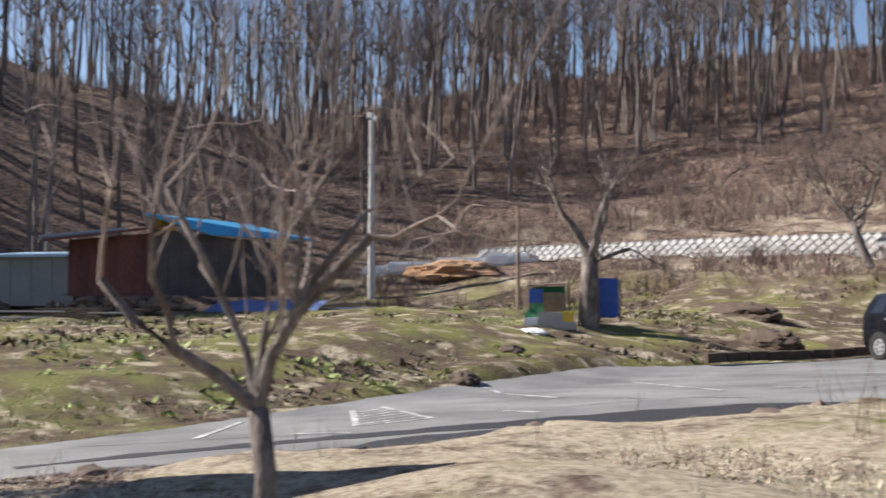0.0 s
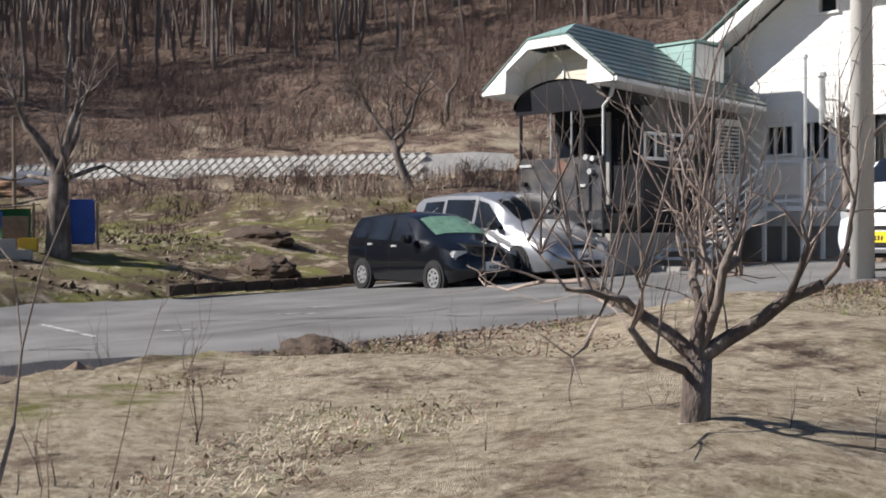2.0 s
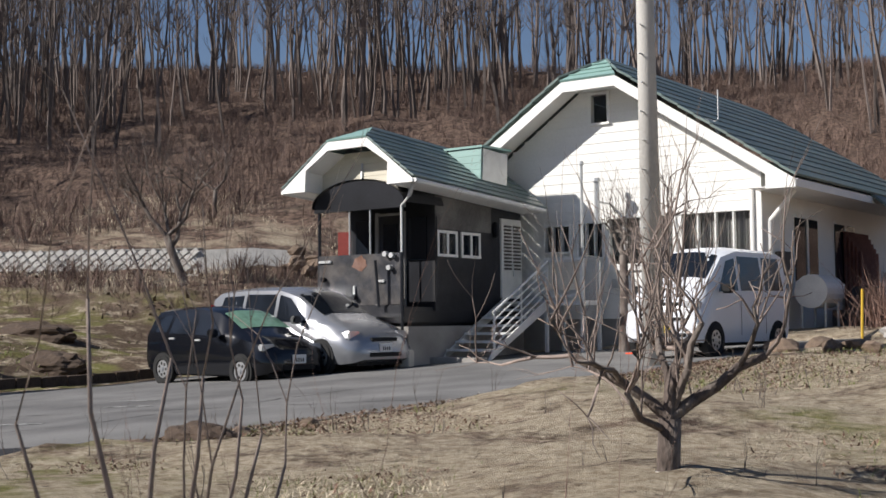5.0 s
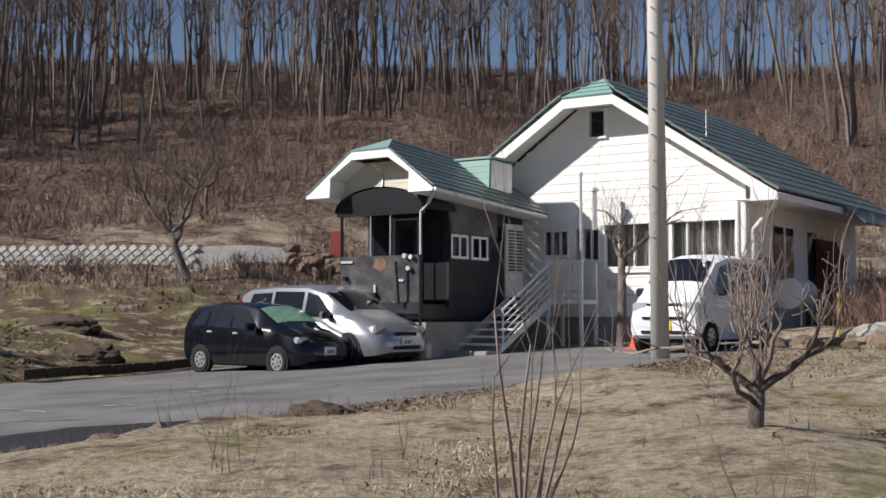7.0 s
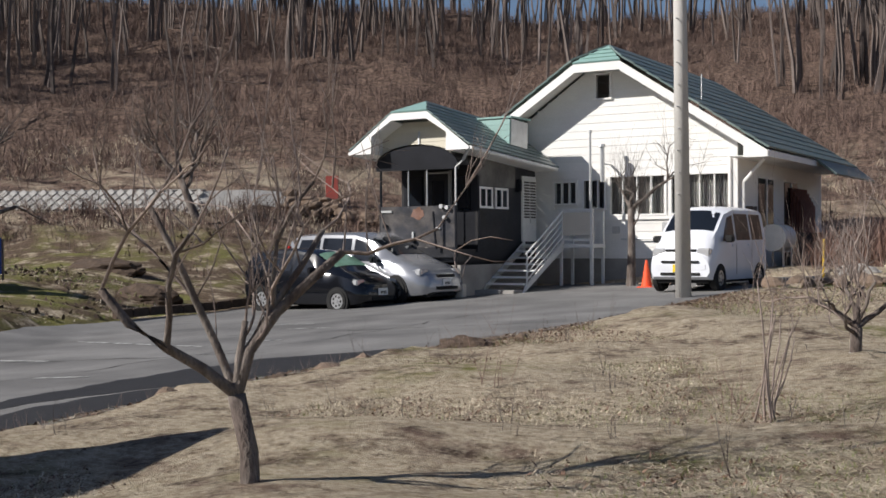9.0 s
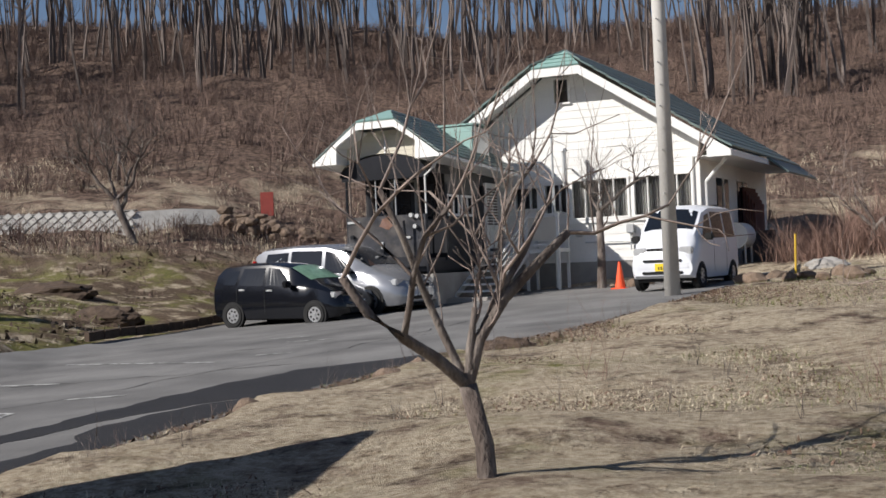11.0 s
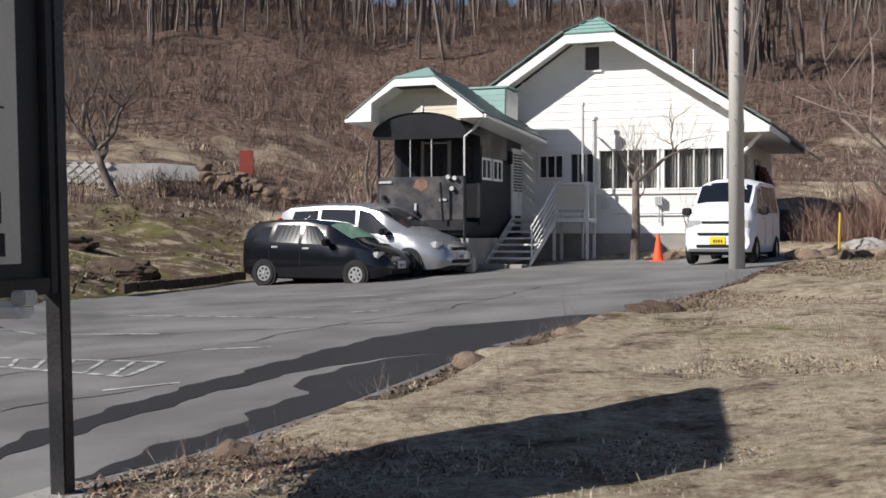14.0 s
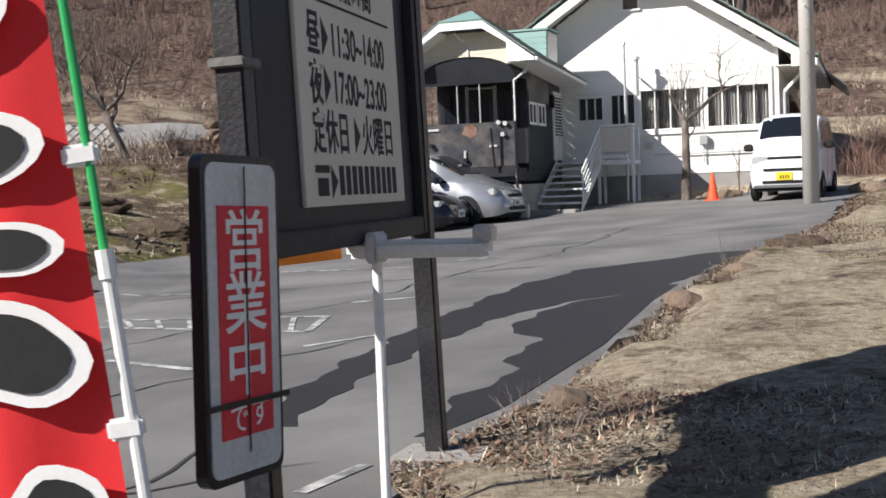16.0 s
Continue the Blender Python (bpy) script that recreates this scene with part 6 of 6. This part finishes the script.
wall_run(wb, P0 + Vector((-4, 3, 0)), P0, 1.2, 3.15, 3.15, M_GREYWALL, 5, "panel")
part("roof", slab(bmesh.new(), [(P0.x + 0.3, P0.y - 0.4, 3.2), (P1.x + 0.3, P1.y + 0.2, 3.2), (P1.x - 4, P1.y + 3, 3.55), (P0.x - 4.3, P0.y + 2.8, 3.55)], 0.1), M_PALEBLUE, wb)


def heap(name, x, y, rx, ry, h, material, label, category, seed):
    b = bmesh.new()
    bmesh.ops.create_icosphere(b, subdivisions=4, radius=1)
    for v in b.verts:
        k = 1 + 0.25 * noise.noise(v.co * 2.2 + Vector((seed, 0, 0))) + 0.1 * noise.noise(v.co * 7)
        v.co = Vector((v.co.x * rx * k, v.co.y * ry * k, v.co.z * h * k))
    me = bpy.data.meshes.new(name)
    b.to_mesh(me)
    b.free()
    me.materials.append(material)
    ob = new(name, me)
    ob.location = on(x, y)
    return tagged(ob, label, category)


heap("soil_heap", -24.5, -17.0, 1.9, 1.4, 0.95, M_SOILC, "dark heap of soil beside the sheds", "soil heap", 2)
heap("soil_heap", -30.0, 3.6, 3.4, 1.8, 0.6, M_OCHRE, "bare orange earth bank at the field corner", "earth bank", 5)
heap("compost_heap", 0.8, -13.6 + 3.2, 0.38, 0.26, 0.20, M_SOILC, "small dark heap of soil in the field", "soil heap", 7)
heap("compost_heap", -2.0, -8.0, 0.4, 0.3, 0.16, M_SOILC, "small dark heap of soil in the field", "soil heap", 8)
heap("mound", 10.9, -9.0, 0.45, 0.25, 0.16, M_SOILC, "dark heap of roots at the road verge", "root heap", 9)
heap("mound", -4.4, 0.6, 1.1, 0.5, 0.35, M_SOILC, "dark heap of brush on the bank", "brush heap", 10)
heap("mound", -8.5, 3.0, 1.5, 0.6, 0.4, M_SOILC, "dark heap of brush on the bank", "brush heap", 11)
for k in range(12):
    b = thing("plank", "pale sawn plank lying below the sheds", "plank", "loose planks", at=on(-19.8 + rs.uniform(-1.2, 1.0), -15.0 + rs.uniform(-1.3, 1.6), 0.05 + 0.03 * k), yaw=rs.uniform(40, 70))
    part("board", a_box(-1.0, 1.0, -0.08, 0.08, 0, 0.04), M_WOOD if k % 3 else M_PANEL, b)
tarp = thing("tarpaulin", "blue-grey tarpaulin spread on the ground", "tarpaulin", at=on(-21.0, -7.6, 0.1), yaw=55)
tb2 = bmesh.new()
bmesh.ops.create_grid(tb2, x_segments=16, y_segments=8, size=1)
for v in tb2.verts:
    v.co = Vector((v.co.x * 2.0, v.co.y * 0.9, 0.25 + 0.12 * noise.noise(v.co * 3) + 0.2 * v.co.y))
part("sheet", tb2, mat("blue_grey_sheet", (0.13, 0.17, 0.33), 0.5, vary=0.2, scale=3, fine=30), tarp)
for k in range(4):
    sh = thing("sheeting", "white plastic sheeting in the field corner", "sheeting", at=on(-22.0 - 0.5 * k, -4.6 + 0.5 * k), yaw=40 + 20 * k)
    part("fold", a_box(-0.7, 0.7, -0.12, 0.12, 0, 0.2, bevel=0.05), M_SHEET, sh)
for k in range(7):
    sh = thing("sheeting", "white sheeting along the foot of the slope", "sheeting", at=on(-33.0 + 0.75 * k, 1.2 + 0.9 * k, 0.1), yaw=50)
    part("fold", a_box(-0.62, 0.62, -0.3, 0.3, 0, 0.5 + 0.1 * (k % 2), bevel=0.12), M_SHEET, sh)
up = thing("utility_pole", "slim grey utility pole with a crossarm at the wood edge", "utility pole", at=on(-29.0, -0.6, -0.1))
part("shaft", a_tube((0, 0, 0), (0, 0, 8.2), 0.16, 0.10, n=12), M_POLE, up)
part("crossarm", a_tube((-0.5, 0.4, 7.9), (0.5, -0.4, 7.9), 0.04, n=6), M_STEEL, up)
for s in (-0.8, 0.0, 0.8):
    part("insulator", a_tube((0.5 * s, -0.4 * s, 7.92), (0.5 * s, -0.4 * s, 8.15), 0.05, n=8), M_SHEET, up)
po = thing("wooden_post", "slim dark wooden post before the block wall", "post", at=on(-15.0, -0.9, -0.1))
part("shaft", a_tube((0, 0, 0), (0, 0, 3.6), 0.075, 0.05, n=8), M_WOOD, po)

# tarpaulin lean-to by the big tree
hut = thing("lean_to", "small lean-to of netting and blue tarpaulin", "lean-to", at=on(-6.75, -3.6), yaw=60)
part("netting", slab(bmesh.new(), [(-1.35, -0.6, 0), (-0.25, -0.7, 0), (-0.3, -0.2, 0.92), (-1.1, -0.2, 0.90)], 0.03), M_GREENTARP, hut, "green netting side")
part("roof_sheet", slab(bmesh.new(), [(-1.25, -0.5, 0.93), (-0.2, -0.6, 1.0), (-0.2, 0.6, 1.05), (-1.2, 0.6, 0.95)], 0.03), M_WOOD, hut)
part("tarpaulin", a_box(0.45, 1.05, -0.15, 0.05, 0.12, 1.12, bevel=0.04), M_BLUETARP, hut, "hanging blue tarpaulin")
part("tarpaulin", a_box(-1.2, -0.85, -0.55, -0.5, 0.5, 0.85), M_BLUETARP, hut)
for x, y in ((-1.2, -0.45), (-0.2, -0.55), (1.1, 0.0)):
    part("stake", a_tube((x, y, 0), (x, y, 1.05), 0.03, n=6), M_WOOD, hut)
part("wire_screen", a_box(-0.85, -0.3, -0.64, -0.60, 0.1, 0.75), M_WOOD, hut)
yb = thing("crate", "yellow plastic crate by the tree foot", "crate", at=on(-6.2, -4.25), yaw=60)
part("crate", a_box(-0.2, 0.2, -0.15, 0.15, 0, 0.3, bevel=0.02), M_YELLOWB, yb)
for k in range(3):
    bk = thing("block_stack", "grey concrete blocks stacked on white sacking", "blocks", at=on(-5.4 + 0.2 * k, -5.5 + 0.25 * k, 0.0), yaw=60)
    part("block", a_box(-0.3, 0.3, -0.12, 0.12, 0.0, 0.20 + 0.18 * (k == 1), bevel=0.01), M_SHEET if k == 0 else M_CONCRETE, bk)
sack = heap("sack", -4.4, -6.2, 0.5, 0.3, 0.12, M_SHEET, "white sacking lying on the field", "sack", 3)

# yellow stake beside the bed
yp = thing("marker_stake", "yellow marker stake beside the boulders", "stake", at=on(12.3, 5.2))
part("stake", a_tube((0, 0, -0.05), (0.03, 0, 0.95), 0.025, n=8), M_YELLOWB, yp)
heap("mound", 15.0, 8.6, 0.6, 0.45, 0.3, M_SHEDGREY, "dark green sheeted heap on the grass", "heap", 14)
heap("mound", 12.9, 6.0, 0.6, 0.45, 0.3, M_CONCRETE, "pale sheeted heap on the grass", "heap", 15)

# ---------------------------------------------------------------- the roadside sign
sign = thing("roadside_sign", "dark framed restaurant sign with a cream opening-hours panel", "sign")
SA, SB = Vector((9.90, -21.52, 0)), Vector((9.70, -19.33, 0))
sd = (SB - SA).normalized()
sn = Vector((sd.y, -sd.x, 0))
SM = Matrix(((sd.x, -sn.x, 0, SA.x), (sd.y, -sn.y, 0, SA.y), (0, 0, 1, 0), (0, 0, 0, 1)))
sign.matrix_world = SM @ Matrix.Rotation(radians(-1.5), 4, "X")
SW = (SB - SA).length


part("board", a_box(0.015, SW - 0.065, 0.0, 0.06, 0.86, 3.15, bevel=0.01), M_SIGNBOARD, sign)
for x0, x1, z0, z1 in ((0.015, 0.10, 0.86, 3.15), (SW - 0.14, SW - 0.065, 0.86, 3.15), (0.10, SW - 0.14, 0.86, 0.95), (0.10, SW - 0.14, 3.05, 3.15)):
    part("frame", a_box(x0, x1, -0.045, 0.0, z0, z1, bevel=0.008), M_SIGNBOARD, sign)
panel = part("panel", a_box(0.50, 1.84, -0.018, 0.0, 1.03, 3.0, bevel=0.004), M_PANEL, sign, "cream panel with opening hours")
for x in (-0.04, SW - 0.01):
    part("post", a_box(x - 0.05, x + 0.05, -0.05, 0.05, -0.55, 3.1, bevel=0.008), M_BLACKW, sign)
for z0 in (1.5, 2.6):
    part("bracket", a_box(-0.11, 0.04, -0.065, 0.065, z0, z0 + 0.035, bevel=0.006), M_REFL_BRACKET, sign)
logo = bmesh.new()
tube(logo, (1.20, -0.019, 2.45), (1.20, -0.024, 2.45), 0.34, n=40)
lg = part("round_emblem", logo, M_CRIMSON, panel)
for x0, x1, z0, z1 in ((1.02, 1.07, 2.31, 2.59), (1.34, 1.39, 2.31, 2.63), (1.02, 1.39, 2.27, 2.32), (1.17, 1.22, 2.33, 2.55), (1.05, 1.2, 2.53, 2.58)):
    part("emblem_bar", a_box(x0, x1, -0.027, -0.0245, z0, z1), M_PANEL, lg)


def words(text, x, z, size, parent, y=-0.0195, material=M_INK, squeeze=1.0, bold=0.0):
    cu = bpy.data.curves.new("lettering", "FONT")
    cu.body, cu.size, cu.align_x, cu.extrude = text, size, "LEFT", 0.0008
    cu.offset = bold
    tmp = bpy.data.objects.new("lettering", cu)
    scene.collection.objects.link(tmp)
    bpy.context.view_layer.update()
    me = bpy.data.meshes.new_from_object(tmp.evaluated_get(bpy.context.evaluated_depsgraph_get()))
    bpy.data.objects.remove(tmp)
    me.materials.clear()
    me.materials.append(material)
    ob = new("lettering", me)
    ob.parent = parent
    ob.matrix_local = Matrix.Translation((x, y, z)) @ Matrix.Rotation(radians(90), 4, "X") @ Matrix.Diagonal((squeeze, 1, 1, 1))
    return ob


words("営業時間", 0.95, 1.885, 0.170, panel, squeeze=0.78, bold=0.003)
part("rule", a_box(0.60, 1.72, -0.0205, -0.0185, 1.833, 1.844), M_INK, panel)
for k, (head, tail_text) in enumerate((("昼", "11:30~14:00"), ("夜", "17:00~23:00"), ("定休日", "火曜日"))):
    zz = 1.635 - 0.19 * k
    words(head, 0.62, zz, 0.185, panel, squeeze=0.8, bold=0.003)
    tx = 0.62 + 0.17 * len(head)
    tri = bmesh.new()
    slab(tri, [(tx, -0.0205, zz - 0.01), (tx + 0.075, -0.0205, zz + 0.065), (tx, -0.0205, zz + 0.14)], 0.001)
    part("arrow", tri, M_INK, panel)
    words(tail_text, tx + 0.10, zz, 0.185, panel, squeeze=0.80 if k < 2 else 0.85, bold=0.002)
zz = 1.07
part("phone_symbol", a_box(0.64, 0.76, -0.0205, -0.0185, zz, zz + 0.07), M_INK, panel)
part("phone_symbol", a_box(0.62, 0.78, -0.0205, -0.0185, zz + 0.09, zz + 0.12), M_INK, panel)
tri = bmesh.new()
slab(tri, [(0.80, -0.0205, zz - 0.01), (0.875, -0.0205, zz + 0.055), (0.80, -0.0205, zz + 0.12)], 0.001)
part("arrow", tri, M_INK, panel)
for k in range(10):
    part("print_bar", a_box(0.90 + 0.083 * k, 0.955 + 0.083 * k, -0.0205, -0.0185, zz, zz + 0.12), M_INK, panel)
foot = thing("post_footing", "rough concrete footing of the sign post", "footing", at=on(9.72, -19.38, -0.05))
part("pad", a_box(-0.22, 0.3, -0.2, 0.2, 0, 0.09, bevel=0.03), M_CONCRETE, foot)

lampbar = thing("lamp_bar", "long sign lamp with an orange end and white casing", "lamp")
part("orange_cover", slab(bmesh.new(), [(9.58, -20.98, 0.80), (9.70, -20.40, 0.80), (9.70, -20.40, 0.88), (9.58, -20.98, 0.88)], 0.09), M_ORANGEL, lampbar)
part("casing", a_box(9.74, 10.36, -20.46, -20.34, 0.80, 0.875, bevel=0.02), M_WPAINT, lampbar)
part("clamp", a_box(9.835, 9.885, -20.47, -20.33, 0.78, 0.91, bevel=0.01), M_SILVER, lampbar)
part("end_clip", a_box(10.30, 10.38, -20.45, -20.35, 0.86, 0.93, bevel=0.01), M_STEEL, lampbar)
wpost = thing("white_post", "slim white pipe post carrying the sign lamp", "post", at=(9.86, -20.40, 0))
part("pipe", a_tube((0.05, -0.12, -0.45), (0, 0, 0.80), 0.022, n=10), M_WPLASTIC, wpost)

openb = thing("open_sign", "tall red and silver sign reading open for business", "sign")
openb.matrix_world = pose(9.92, -22.00, 0.11, 0, 0, 84.4) @ Matrix.Rotation(radians(2.0), 4, "Y") @ Matrix.Diagonal((0.88, 0.88, 0.88, 1))
ob0 = bmesh.new()
out = []
for cx, cz, a0 in ((0.45, 1.21, 0), (0.07, 1.21, 90), (0.07, 0.15, 180), (0.45, 0.15, 270)):
    for k in range(5):
        a = radians(a0 + 90 * k / 4)
        out.append((cx + 0.05 * math.cos(a), cz + 0.05 * math.sin(a)))
prism(ob0, out, -0.02, 0.03)
part("case", ob0, M_BLACK, openb)
ob1 = bmesh.new()
prism(ob1, [(0.26 + (x - 0.26) * 0.90, 0.68 + (zq - 0.68) * 0.95) for x, zq in out], -0.026, -0.019)
face = part("face", ob1, M_SILVER, openb, "silver film face")
part("red_panel", a_box(0.10, 0.42, -0.031, -0.0265, 0.26, 1.08), M_RED, face)
for k, ch in enumerate("営業中"):
    words(ch, 0.125, 0.87 - 0.222 * k, 0.235, face, y=-0.0325, material=M_WCLOTH, squeeze=1.14, bold=0.0025)
words("で", 0.14, 0.285, 0.12, face, y=-0.0325, material=M_WCLOTH)
words("す", 0.27, 0.295, 0.12, face, y=-0.0325, material=M_WCLOTH)
for zz in (0.37,):
    part("strap", a_box(0.0, 0.52, -0.04, -0.03, zz, zz + 0.02), M_BLACK, openb)
part("cord", a_tube((0.26, -0.036, 0.2), (0.26, -0.036, 1.22), 0.0035, n=6), M_BLACK, openb)

banner = thing("banner", "red cloth banner with black and white lettering on a pole", "banner")
banner.matrix_world = pose(9.98, -22.32, 0.0, 0, 0, 19) @ Matrix.Rotation(radians(-6.5), 4, "Y")
part("pole", a_tube((0, 0, -0.5), (0, 0, 0.90), 0.018, n=10), M_WPLASTIC, banner)
part("collar", a_tube((0, 0, 0.88), (0, 0, 0.96), 0.026, n=10), M_WPLASTIC, banner)
part("upper_pole", a_tube((0, 0, 0.96), (0, 0, 2.9), 0.013, n=10), M_GREENP, banner)
cb = bmesh.new()
gridv = []
for i in range(25):
    z0 = 0.0 + 2.75 * i / 24
    gridv.append([cb.verts.new((-0.05 - 0.55 * k / 8, 0.03 * math.sin(k * 0.9 + z0 * 2.0) * (0.3 + k / 8), z0)) for k in range(9)])
for i in range(24):
    for k in range(8):
        cb.faces.new((gridv[i][k], gridv[i + 1][k], gridv[i + 1][k + 1], gridv[i][k + 1]))
cloth = part("cloth", cb, M_CLOTH, banner, smooth=True)
for zz in (0.44, 1.19, 1.95):
    part("loop", a_box(-0.07, 0.03, -0.02, 0.02, zz, zz + 0.06, bevel=0.01), M_WPLASTIC, banner)
for k, (cx, cz, rx, rz) in enumerate(((-0.30, 1.62, 0.16, 0.13), (-0.29, 1.26, 0.17, 0.12), (-0.26, 1.0, 0.15, 0.09), (-0.27, 0.72, 0.19, 0.15), (-0.22, 0.26, 0.17, 0.13), (-0.30, 2.1, 0.18, 0.15))):
    for s, m, yy in ((1.0, M_WCLOTH, -0.045), (0.74, M_INK, -0.050)):
        g2 = bmesh.new()
        ring2 = [(cx + s * rx * (1 + 0.16 * math.sin(3 * a + k)) * math.cos(a), cz + s * rz * (1 + 0.2 * math.sin(2 * a + k)) * math.sin(a)) for a in np.linspace(0, math.tau, 22)[:-1]]
        prism(g2, ring2, yy - 0.002, yy)
        part("print_shape", g2, m, cloth)
